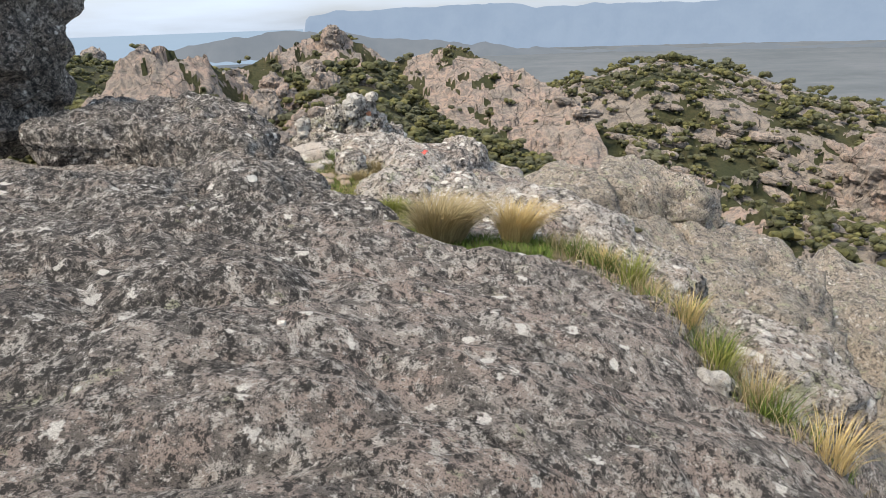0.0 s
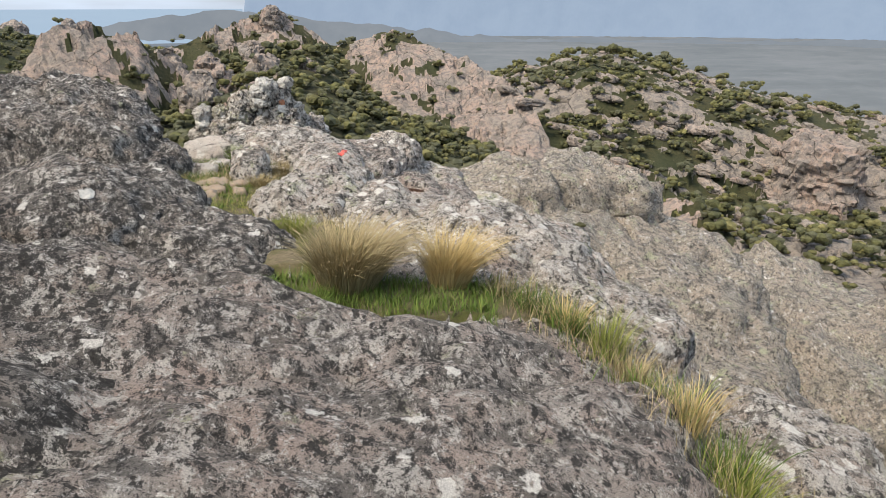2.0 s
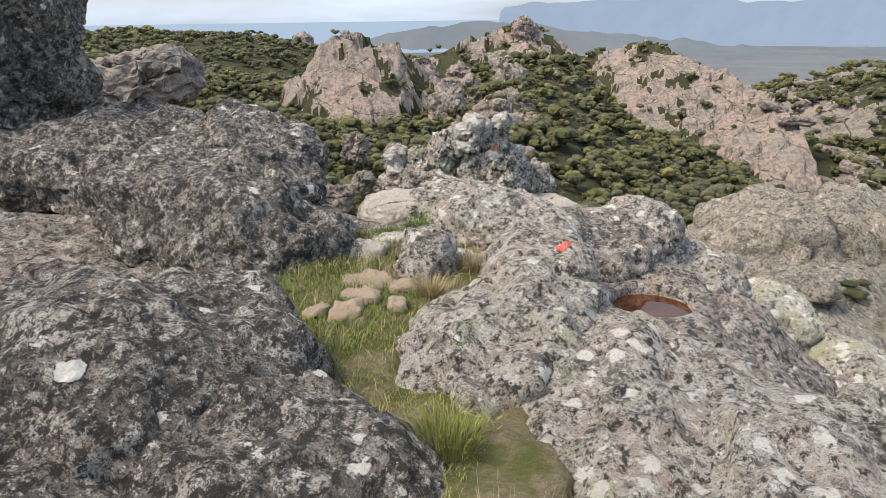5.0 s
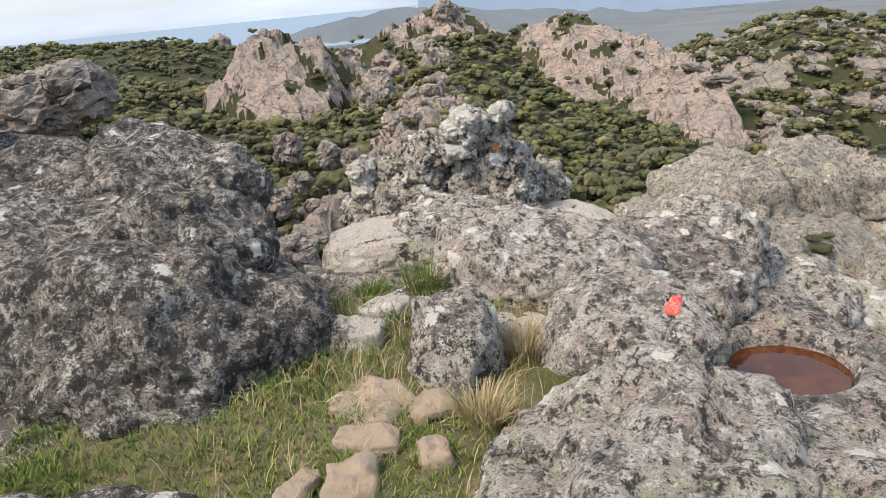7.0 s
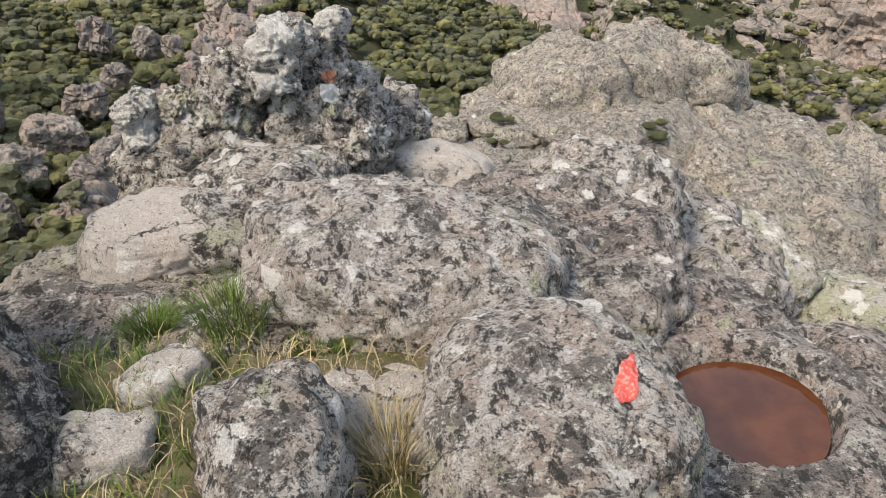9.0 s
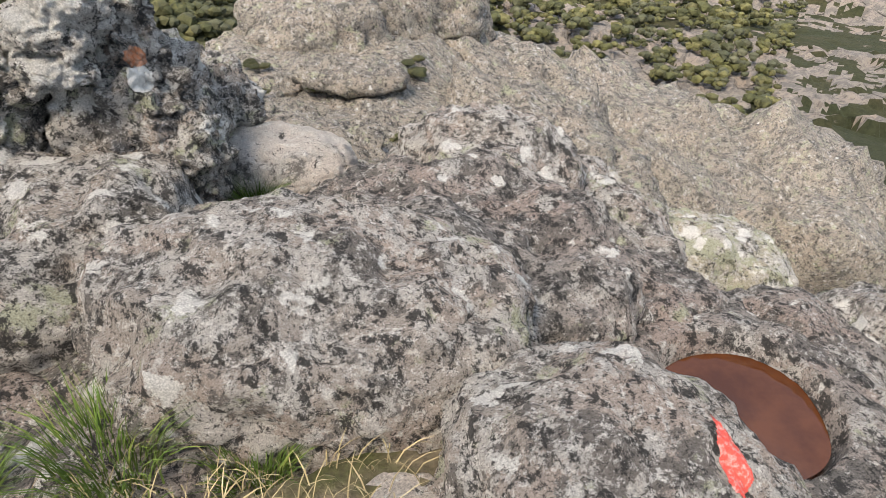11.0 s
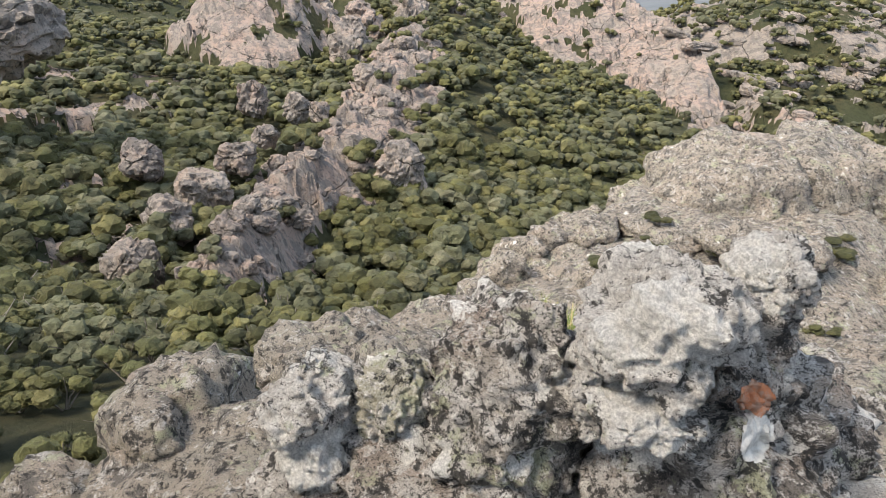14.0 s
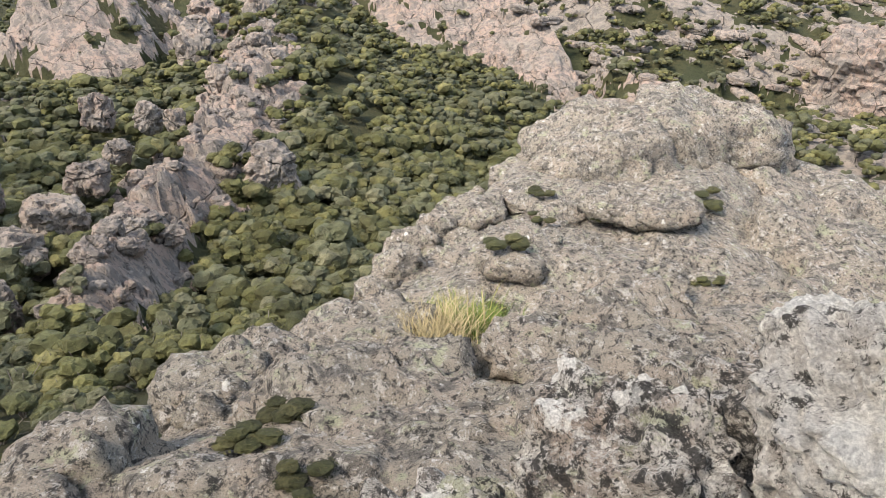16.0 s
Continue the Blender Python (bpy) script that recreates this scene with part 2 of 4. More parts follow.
LEAF = leaf_material("olive leaves", (0.085, 0.088, 0.034), (0.135, 0.135, 0.050), (0.19, 0.178, 0.074), 0.8)
LEAF_GREY = leaf_material("grey green leaves", (0.092, 0.100, 0.056), (0.135, 0.140, 0.080), (0.18, 0.176, 0.108), 0.8)
LEAF_DARK = leaf_material("dark leaves", (0.066, 0.072, 0.032), (0.105, 0.110, 0.045), (0.15, 0.142, 0.064), 0.8)
BARK = Graph("grey bark").done((0.20, 0.18, 0.155))
STRAW = leaf_material("straw blades", (0.26, 0.21, 0.115), (0.38, 0.315, 0.175), (0.50, 0.42, 0.25))
GOLD = leaf_material("golden blades", (0.44, 0.33, 0.15), (0.55, 0.43, 0.21), (0.60, 0.49, 0.26))
GREEN = leaf_material("green blades", (0.070, 0.125, 0.022), (0.11, 0.18, 0.035), (0.20, 0.24, 0.06))
LIME = leaf_material("lime moss blades", (0.17, 0.21, 0.045), (0.25, 0.28, 0.07), (0.33, 0.31, 0.12))


# ---- mesh helpers ----
def hash3(i, j, k, seed):
    h = (i * 374761393 + j * 668265263 + k * 2147483647 + seed * 1274126177) & 0xFFFFFFFF
    h = ((h ^ (h >> 13)) * 1274126177) & 0xFFFFFFFF
    h = ((h ^ (h >> 16)) * 2246822519) & 0xFFFFFFFF
    return ((h ^ (h >> 15)) & 0xFFFF) / 65535.0


def vnoise(p, seed=0):
    """Smooth value noise in -1..1 at the rows of p."""
    q = np.floor(p).astype(np.int64)
    f = p - q
    f = f * f * f * (f * (f * 6 - 15) + 10)
    out = 0.0
    for a in (0, 1):
        for b in (0, 1):
            for c in (0, 1):
                w = (f[:, 0] if a else 1 - f[:, 0]) * (f[:, 1] if b else 1 - f[:, 1]) * (f[:, 2] if c else 1 - f[:, 2])
                out = out + w * hash3(q[:, 0] + a, q[:, 1] + b, q[:, 2] + c, seed)
    return out * 2 - 1


def fbm(p, octaves=5, gain=0.5, seed=0, ridged=False):
    out, amp = np.zeros(len(p)), 1.0
    for o in range(octaves):
        n = vnoise(p * 2.03 ** o + 17.3 * o, seed + o)
        out += amp * ((1 - 2 * np.abs(n)) if ridged else n)
        amp *= gain
    return out


def blocks(p, seed):
    """A random level for each cell of a broken-up solid: steps and ledges."""
    q = np.floor(p).astype(np.int64)
    best, level = np.full(len(p), 9.0), np.zeros(len(p))
    for a in (-1, 0, 1):
        for b in (-1, 0, 1):
            for c in (-1, 0, 1):
                i, j, k = q[:, 0] + a, q[:, 1] + b, q[:, 2] + c
                d = (i + hash3(i, j, k, seed) - p[:, 0]) ** 2 + (j + hash3(i, j, k, seed + 1) - p[:, 1]) ** 2 + (k + hash3(i, j, k, seed + 2) - p[:, 2]) ** 2
                near = d < best
                best = np.where(near, d, best)
                level = np.where(near, hash3(i, j, k, seed + 3), level)
    return level * 2 - 1


def softplus(v, k):
    return np.logaddexp(0, v * k) / k


def smooth(v, a, b):
    s = np.clip((v - a) / (b - a), 0, 1)
    return s * s * (3 - 2 * s)


def array_mesh(name, verts, faces, mats, shade=True, slots=None):
    """A mesh from arrays of corners and of quads or triangles."""
    me = bpy.data.meshes.new(name)
    n, w = faces.shape
    me.vertices.add(len(verts)), me.loops.add(n * w), me.polygons.add(n)
    me.vertices.foreach_set("co", np.asarray(verts, np.float32).ravel())
    me.loops.foreach_set("vertex_index", faces.astype(np.int32).ravel())
    me.polygons.foreach_set("loop_start", np.arange(0, n * w, w, dtype=np.int32))
    for m in mats:
        me.materials.append(m)
    if slots is not None:
        me.polygons.foreach_set("material_index", slots.astype(np.int32))
    me.polygons.foreach_set("use_smooth", np.broadcast_to(shade, n).astype(bool))
    me.update(calc_edges=True)
    return me


_balls = {}


def ball(level):
    if level not in _balls:
        bm = bmesh.new()
        bmesh.ops.create_icosphere(bm, subdivisions=level, radius=1)
        _balls[level] = (np.array([v.co[:] for v in bm.verts]), np.array([[v.index for v in f.verts] for f in bm.faces]))
        bm.free()
    return _balls[level]


def rock_mesh(name, size, turn=(0, 0, 0), seed=1, mat=None, level=5, block=2.6, rough=0.16, strata=0.05, freq=1.0, broken=0.0, shade=True, humps=0.0):
    """A boulder: a squared ellipsoid, weathered by noise at many scales and by bedding."""
    d, faces = ball(level)
    size = np.array(size, float)
    p = d / (np.abs(d) ** block).sum(1)[:, None] ** (1 / block)
    span = float(size.mean())
    p = p * size
    nrm = d / size
    nrm /= np.linalg.norm(nrm, axis=1)[:, None]
    s = p / span * freq + seed * 7.31
    lump = fbm(s * 1.1, 3, 0.5, seed)
    mid = fbm(s * 3.1, 4, 0.55, seed + 9)
    crag = fbm(s * 2.3, 5, 0.55, seed + 19, ridged=True)
    bed = vnoise(np.stack([s[:, 0] * 0.7, s[:, 1] * 0.7, s[:, 2] * 7 + 1.5 * lump], 1), seed + 29)
    if humps:
        crag = -humps * fbm(s * (1.5, 1.5, 2.2), 5, 0.52, seed + 19, ridged=True)
    p = p + nrm * (span * (rough * (0.9 * lump + 0.35 * mid + 0.22 * crag) + strata * bed))[:, None]
    if broken:
        w = s + 0.12 * np.stack([mid, lump, crag], 1)
        p = p + nrm * (span * broken * (blocks(w * (1.4, 1.4, 2.8), seed) + 0.5 * blocks(w * (3.4, 3.4, 6.5), seed + 7)))[:, None]
    m = np.array(Euler([radians(a) for a in turn]).to_matrix())
    return array_mesh(name, p @ m.T, faces, [mat], shade)


def rock(name, place, size, turn=(0, 0, 0), label="", category="rock", group="", **kw):
    ob = new(name, rock_mesh(name, size, turn, **kw))
    ob.location = place
    return tagged(ob, label, category, group)


# ---- ground ----
CX, CY = -1.0, 11.0


def knoll_height(x, y):
    z = np.interp(y, [14, 17, 20, 27, 33, 38, 52, 56, 70], [-4.0, -4.2, -4.7, -7.6, -9.9, -10.7, -11.0, -12.5, -36]) - 1.6 * softplus(y - 70, 1)
    left = np.interp(y, [14, 17, 20, 30, 38, 46.5, 54, 60], [-9.5, -9.5, -9.2, -9.2, -7, -4, 1, 4])
    right = np.interp(y, [14, 20, 30, 46, 55], [-1, 1.0, 5.2, 10, 10])
    return z - 1.7 * softplus(left - x, 1.2) - 0.85 * softplus(x - right, 0.8)


# crest lines of the opposite hill: bearing, distance and height along each, and how steeply their two sides fall
RIDGES = (
    (((-23, 325, -15), (-19.7, 330, -8), (-16.4, 335, -3.5), (-15, 335, 0), (-12.8, 335, -6), (-10.7, 335, -15), (-7.9, 335, -13), (-5.3, 335, -9)), 0.62, 0.8),
    (((-7.5, 338, -12), (-5.3, 335, -9), (-0.6, 318, -19.5), (3.2, 300, -27.5), (5.3, 283, -34), (7.5, 262, -45), (10, 236, -58)), 0.52, 1.2),
    (((-32.8, 240, -11), (-30.8, 240, -6), (-28.6, 240, -4.6), (-25.5, 242, -6.5), (-23.8, 245, -14)), 0.85, 0.8),
    (((11, 250, -45), (17, 225, -51), (23, 192, -56), (27, 170, -62)), 0.42, 0.7),
)


def ridge_height(az, r, chain, front, back):
    a, d, h = np.array(chain).T
    away = r - np.interp(az, a, d)
    side = np.maximum(a[0] - az, 0) + np.maximum(az - a[-1], 0)
    return np.interp(az, a, h) - front * np.maximum(-away, 0) - back * np.maximum(away, 0) - 0.017 * 1.1 * side * r


def spine_line(r):
    """Bearing and half width of the stony spine at each distance."""
    return np.interp(r, [50, 63, 84, 105, 130, 170, 208], [-36, -33.5, -29.5, -24.8, -20.2, -18, -16.6]), np.interp(r, [60, 84, 130, 170, 208], [3.6, 4.2, 4.6, 3.4, 2.2])


def valley_height(x, y):
    r, az = np.hypot(x - CX, y - CY), np.degrees(np.arctan2(x - CX, y - CY))
    low = np.interp(az, [-180, -100, -60, -45, -15, 0, 20, 40, 60, 100, 180], [-10, -14, -19, -27, -36, -42, -57, -58, -52, -30, -10])
    far = np.interp(az, [-180, -60, -45, -36, -30, -15, 0, 10, 20, 35, 60, 180], [-8, -5, -7, -12, -26, -42, -52, -56, -60, -85, -90, -40])
    crest = np.interp(az, [-70, -55, -45, -38, -32, -28, -22, -18, -15, -12, -9, -7, -3, 1, 5, 9, 12, 40], [-8, -8, -12, -20, -30, -30, -23, -18, -16, -18, -28, -36, -44, -50, -60, -68, -68, -72])
    dome = np.interp(az, [-3, 3, 11, 17, 25, 32, 45, 60], [-60, -37, -23, -32, -46, -54, -70, -90])
    z = -9 + (low + 9) * smooth(r, 6, 74)
    z = z + (crest - low) * np.clip((r - 88) / 245, 0, 1) ** 1.15
    z = z + (far - crest) * smooth(r, 342, 470)
    z = np.maximum(z, dome - 0.0013 * (r - 400) ** 2 * np.where(r < 400, 1.0, 1.6))
    for chain, front, back in RIDGES:
        z = np.maximum(z, ridge_height(az, r, chain, front, back))
    line, half = spine_line(r)
    z = z + 5.5 * np.exp(-np.abs((az - line) / (0.8 * half)) ** 2.4) * smooth(r, 48, 66) * smooth(-r, -250, -200)
    z = z - 7.0 * smooth(-r, -322, -305) * smooth(az, 6, 9) * smooth(r, 205, 290)
    plain = np.interp(az, [-180, -60, -27, -20, 60, 180], [900, 900, 700, 480, 520, 700])
    return z + (-165 - z) * smooth(r, plain, plain * 1.9)


def near_height(x, y):
    left = smooth(-x, 0.15, 1.1)
    slab = 0.68 - 0.30 * softplus(x + 0.4, 3.0) + 0.03 * softplus(-x - 1.2, 2.0)
    floor = -0.06 - 0.025 * (y - 9) + 0.22 * smooth(-x, 1.0, 1.6) * smooth(-y, -9.6, -8.8) + 0.10 * softplus(-x - 2.3, 2.0) - 0.30 * smooth(y, 10.9, 12.0) * smooth(x, -0.7, 0.1) - 0.26 * smooth(y, 13.1, 13.9)
    edge = 7.05 + 0.14 * np.clip(x, -2, 4) + 0.9 * left
    w = smooth(y, edge - 0.22 - 0.9 * left, edge + 0.15 + 0.5 * left)
    z = slab * (1 - w) + floor * w
    z = z - (0.9 + 1.0 * smooth(-y, -11.5, -9.0)) * softplus(x - (2.4 - 0.28 * (y - 9)), 2.5)
    z = z - 1.4 * softplus(-x + np.interp(y, [10.5, 12.6, 13.5, 16], [-9.0, -4.6, -3.5, -3.6]), 2.0)
    pool = np.hypot((x - 0.41) / 0.35, (y - 12.46) / 0.37)
    z = z + np.exp(-((pool - 1.3) / 0.4) ** 2) * np.maximum(0, -0.45 - z)
    inside = smooth(-pool, -1.06, -0.86)
    z = z * (1 - inside) - 0.68 * inside
    return z - 1.3 * softplus(y - 15.9, 2.0)


def ground_height(x, y):
    """Height, and which cover lies there: 0 rock, 1 scrub, 2 plain, 3 soil, 4 knoll rock, 5 stony spine, 6 grey slabs, 7 dark lichened rock."""
    p = np.stack([x, y, np.zeros_like(x)], 1)
    n, k, v = near_height(x, y), knoll_height(x, y), valley_height(x, y)
    z = np.maximum(np.maximum(n, k), v)
    kind = np.where(v >= z - 0.01, 1, np.where(k >= z - 0.01, 4, 0))
    r = np.hypot(x - CX, y - CY)
    slab = np.where(kind == 0, 1.0, 0.0)
    hollow = slab * smooth(x, -3.3, -2.9) * smooth(-x, 0.35, 0.6) * smooth(y, 9.15, 9.5) * smooth(-y, -12.6, -12.2)
    hollow = np.maximum(hollow, slab * smooth(x, -0.9, -0.4) * smooth(-x, -0.5, -0.1) * smooth(y, 8.3, 8.6) * smooth(-y, -10.1, -9.6))
    strip = slab * np.exp(-((y - (7.85 - 0.85 * np.maximum(x - 1.5, 0) ** 1.25)) / np.interp(x, [1.2, 2.0], [0.34, 0.20])) ** 2) * smooth(x, -0.4, -0.1)
    soft = np.clip(hollow + strip + 0.25 * vnoise(p * 4.0, 6), 0, 1)
    kind = np.where((soft > 0.5) & (slab > 0), 3, kind)
    fx, fy = x * 0.81 + y * 0.59, y * 0.81 - x * 0.59
    lay = fbm(np.stack([fx * 0.55, fy * 0.9, x * 0], 1), 4, 0.55, 3)
    scal = -fbm(np.stack([fx * 0.8, fy * 1.5, x * 0], 1), 5, 0.52, 5, ridged=True)
    pit = -fbm(np.stack([fx * 3.4, fy * 6.5, x * 0], 1), 3, 0.55, 15, ridged=True)
    calm = 1 - np.exp(-(np.hypot((x - 0.41) / 0.35, (y - 12.46) / 0.37) / 1.7) ** 4)
    z = z + np.where(kind == 0, calm * (0.09 * lay + 0.075 * scal + 0.030 * pit), 0)
    z = z + np.where(kind == 3, 0.03 * fbm(p * 4, 3, 0.5, 8) - 0.03, 0)
    z = z + np.where(kind == 4, 0.6 * fbm(p * 0.16, 4, 0.55, 11) + (-0.26) * fbm(p * 0.36, 6, 0.58, 12, ridged=True), 0)
    az = np.degrees(np.arctan2(x - CX, y - CY))
    line, half = spine_line(r)
    wild = fbm(p * 0.06, 4, 0.6, 51)
    fray = fbm(p * 0.16, 4, 0.6, 58)
    bands = vnoise(np.stack([z * 0.16 + 0.5 * wild, az * 0.05, x * 0], 1), 52)
    scrub = kind == 1
    kind = np.where(scrub & (np.abs(az - line) < half * (1 + 0.25 * wild + 0.30 * fray)) & (r > 56) & (r < 232), 5, kind)
    for m, (chain, front, back) in enumerate(RIDGES):
        lift = z - ridge_height(az, r, chain, front, back)
        bare = (0.10, 0.62, 0.55, 0.25)[m] + 0.42 * wild + 0.55 * fray
        kind = np.where(scrub & (lift < 0.3) & (bare > (0.30 if m == 0 else 0.12)), 5, kind)
    left = scrub & (az < -33) & (r > 70) & (r < 210) & (0.7 * wild + 0.5 * fray > 0.36)
    kind = np.where(left, 5, kind)
    kind = np.where(scrub & (kind == 1) & (az > 3) & (r > 300) & (r < 470) & (0.5 * wild + 0.4 * fray + bands > -0.30), 6, kind)
    kind = np.where(scrub & (kind == 1) & (az > 6) & (r > 150) & (r < 300) & (0.5 * wild + 0.4 * fray + bands > 0.34), 6, kind)
    kind = np.where(scrub & (kind == 1) & (az > 24) & (r > 30) & (r < 120) & (wild > -0.35), 6, kind)
    crag = (kind == 5) | (kind == 6)
    if crag.any():
        q = np.stack([x[crag], y[crag], z[crag]], 1)
        bend = np.stack([fbm(q * 0.10, 3, 0.5, 71 + k) for k in range(3)], 1)
        tilt = q @ np.array([[0.86, -0.42, 0.28], [0.48, 0.80, -0.36], [-0.10, 0.30, 0.7]]).T
        big = blocks(tilt * (0.075, 0.045, 0.10) + 0.5 * bend, 61)
        mid = blocks(tilt * (0.20, 0.12, 0.26) + 0.5 * bend, 64)
        small = blocks(tilt * (0.62, 0.36, 0.9) + 0.3 * bend, 67)
        rugged = np.where(kind[crag] == 5, 1.0, 0.6) * np.interp(r[crag], [50, 85, 150, 230], [0.45, 0.85, 0.95, 1.0])
        near_by = np.interp(r[crag], [90, 230], [1.0, 0.35])
        z[crag] += rugged * (1.6 * big + 0.95 * mid + near_by * (0.55 * small + 0.8 * fbm(q * 0.22, 4, 0.55, 53, ridged=True)) + 0.8)
    rough = np.clip((r - 40) / 120, 0.1, 1)
    z = z + np.where(kind == 1, rough * (2.2 * fbm(p * 0.03, 5, 0.55, 14)), 0)
    shade = x + 0.45 * fbm(p * 0.9, 4, 0.6, 81) + 0.22 * fbm(p * 7, 3, 0.6, 85)
    kind = np.where((kind == 0) & (y < 10) & (shade < -0.70), 7, kind)
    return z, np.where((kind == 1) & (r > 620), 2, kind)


def build_ground():
    rings = np.concatenate([np.concatenate([[0.002], np.arange(0.06, 13, 0.043)]), 13 * 1.024 ** np.arange(0, 62), 56.5 * 1.008 ** np.arange(0, 159), 200 * 1.0055 ** np.arange(0, 108), 362 * 1.02 ** np.arange(0, 6), 410 * 1.05 ** np.arange(0, 51)])
    az = np.radians(np.concatenate([np.arange(-75, -52, 0.4), np.arange(-52, 40, 0.2), np.arange(40, 75, 0.4), np.arange(75, 285, 1.0)]))
    r, a = np.meshgrid(rings, az, indexing="ij")
    x, y = (CX + r * np.sin(a)).ravel(), (CY + r * np.cos(a)).ravel()
    z, kind = ground_height(x, y)
    i, j = np.meshgrid(np.arange(len(rings) - 1), np.arange(len(az)), indexing="ij")
    m = len(az)
    k = (j + 1) % m
    faces = np.stack([i * m + j, (i + 1) * m + j, (i + 1) * m + k, i * m + k], -1).reshape(-1, 4)[:, ::-1]
    slots = kind[faces[:, 0]]
    cap = np.stack([x, y, z], 1)
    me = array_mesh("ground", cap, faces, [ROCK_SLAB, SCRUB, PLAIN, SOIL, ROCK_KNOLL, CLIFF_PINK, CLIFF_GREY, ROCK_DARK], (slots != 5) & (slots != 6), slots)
    tagged(new("ground", me), "lichen-covered rock ridge above a scrub valley and plain", "ground", kind="structure")


build_ground()


def height_at(x, y):
    return float(ground_height(np.array([x], float), np.array([y], float))[0][0])


def polar(az, el, dist, eye=(-0.8, 9.0, 1.65)):
    """The place seen from the ridge at a bearing and an elevation, that far off."""
    a, e = radians(az), radians(el)
    return (eye[0] + dist * math.sin(a), eye[1] + dist * math.cos(a), eye[2] + dist * math.tan(e))


# ---- distance ----
def ridge_backdrop(name, dist, start, stop, base, top, mat, label, seed=1, rough=1.0):
    """A far range: a crest line over a foot line, with spurs between."""
    az = np.radians(np.linspace(start, stop, 260))
    rows = 9
    crest = top(np.degrees(az)) + rough * (0.10 * fbm(np.stack([np.degrees(az) * 0.7, az * 0, az * 0], 1), 5, 0.55, seed))
    pts = []
    for k in range(rows):
        f = k / (rows - 1)
        el = base + (crest - base) * f
        rr = dist * (1 + 0.10 * f + 0.012 * fbm(np.stack([np.degrees(az) * 1.3, az * 0 + f * 2, az * 0], 1), 4, 0.6, seed + 3) * math.sin(math.pi * f))
        pts.append(np.stack([CX + rr * np.sin(az), CY + rr * np.cos(az), 1.6 + rr * np.tan(np.radians(el))], 1))
    m = len(az)
    i, j = np.meshgrid(np.arange(rows - 1), np.arange(m - 1), indexing="ij")
    faces = np.stack([i * m + j, i * m + j + 1, (i + 1) * m + j + 1, (i + 1) * m + j], -1).reshape(-1, 4)
    tagged(new(name, array_mesh(name, np.concatenate(pts), faces, [mat])), label, "mountains", kind="structure")


def range_crest(a):
    mesa = 0.75 + 0.45 * smooth(a, -17.5, -14) - 0.25 * smooth(a, -0.5, 1.2)
    mesa = mesa + 0.18 * np.exp(-((a + 1.3) / 0.8) ** 2) - 0.15 * np.exp(-((a + 13) / 1.5) ** 2)
    mesa = mesa + 0.30 * np.exp(-((a - 16.3) / 1.0) ** 2) - 0.15 * smooth(a, 6, 16) - 0.35 * smooth(a, 19, 32)
    return -2.2 + (mesa + 2.2) * smooth(a, -17.9, -17.0)


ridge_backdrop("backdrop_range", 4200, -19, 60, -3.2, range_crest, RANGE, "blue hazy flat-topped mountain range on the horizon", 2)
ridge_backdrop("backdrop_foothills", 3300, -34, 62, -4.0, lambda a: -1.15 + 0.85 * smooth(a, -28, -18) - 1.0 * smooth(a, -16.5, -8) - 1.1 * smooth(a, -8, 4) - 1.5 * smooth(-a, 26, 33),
               RANGE_NEAR, "dark haze-tinted foothills before the mountain range", 7, 1.6)
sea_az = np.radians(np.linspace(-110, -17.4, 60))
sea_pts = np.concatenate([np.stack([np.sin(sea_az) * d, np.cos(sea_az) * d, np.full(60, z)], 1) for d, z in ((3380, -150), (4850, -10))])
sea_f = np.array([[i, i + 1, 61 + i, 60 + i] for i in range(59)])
tagged(new("water", array_mesh("water", sea_pts, sea_f, [SEA])), "pale blue haze-tinted sea beyond the scrub plateau", "sea", kind="structure")


# ---- middle distance: cliffs and outcrops ----
def crag(az, el_top, el_foot, dist, half_width, depth, label, mat=CLIFF, turn=(0, 0, 0), seed=1, level=5, block=2.3, rough=0.24, strata=0.07, freq=1.5, name="rock_outcrop"):
    """An outcrop whose top and foot show at these elevations from the ridge."""
    top, foot = polar(az, el_top, dist), polar(az, el_foot, dist)
    h = (top[2] - foot[2])
    wide = dist * math.tan(radians(half_width))
    return rock(name, (top[0], top[1], foot[2] + 0.12 * h), (wide, depth, h * 0.86), (turn[0], turn[1], turn[2] - az), label, "outcrop",
                mat=mat, seed=seed, level=max(level, 5), block=block, rough=rough * 0.36, strata=strata * 0.5, freq=freq * 0.8, broken=0.13, shade=False)


crag(-14.6, -0.3, -3.2, 335, 1.2, 10, "craggy grey summit tor on the opposite hill", CLIFF, (0, -14, 0), 31)
crag(-15.3, 0.1, -1.6, 330, 0.75, 6, "orange-tinged block on top of the summit", CLIFF_PINK, (0, 0, 0), 38, 4, 3.0, 0.14)
crag(-17.4, -2.6, -6.4, 300, 1.4, 12, "grey crag with shrubs round its foot", CLIFF, (0, 12, 0), 33)
crag(-20.6, -3.2, -7.0, 275, 1.3, 10, "rosy crag among shrubs on the hillside", CLIFF_PINK, (0, 10, 0), 34)
crag(-16.6, -3.4, -8.0, 262, 1.6, 9, "grey ribbed crag below the summit", CLIFF, (0, 10, 0), 66)
crag(-19.0, -4.4, -8.4, 245, 1.3, 8, "rosy knob among shrubs below the summit", CLIFF_PINK, (0, -8, 0), 67)
crag(-23.6, -3.0, -6.6, 265, 1.6, 9, "grey broken crag on the skyline", CLIFF, (0, 6, 0), 68)
crag(-12.2, -3.8, -7.0, 280, 1.1, 8, "small grey crag among dark shrubs", CLIFF, (0, -14, 0), 69)
crag(-21.5, -4.8, -9.2, 215, 1.5, 8, "grey cracked boulder standing on the hillside", CLIFF, (0, 6, 0), 39)
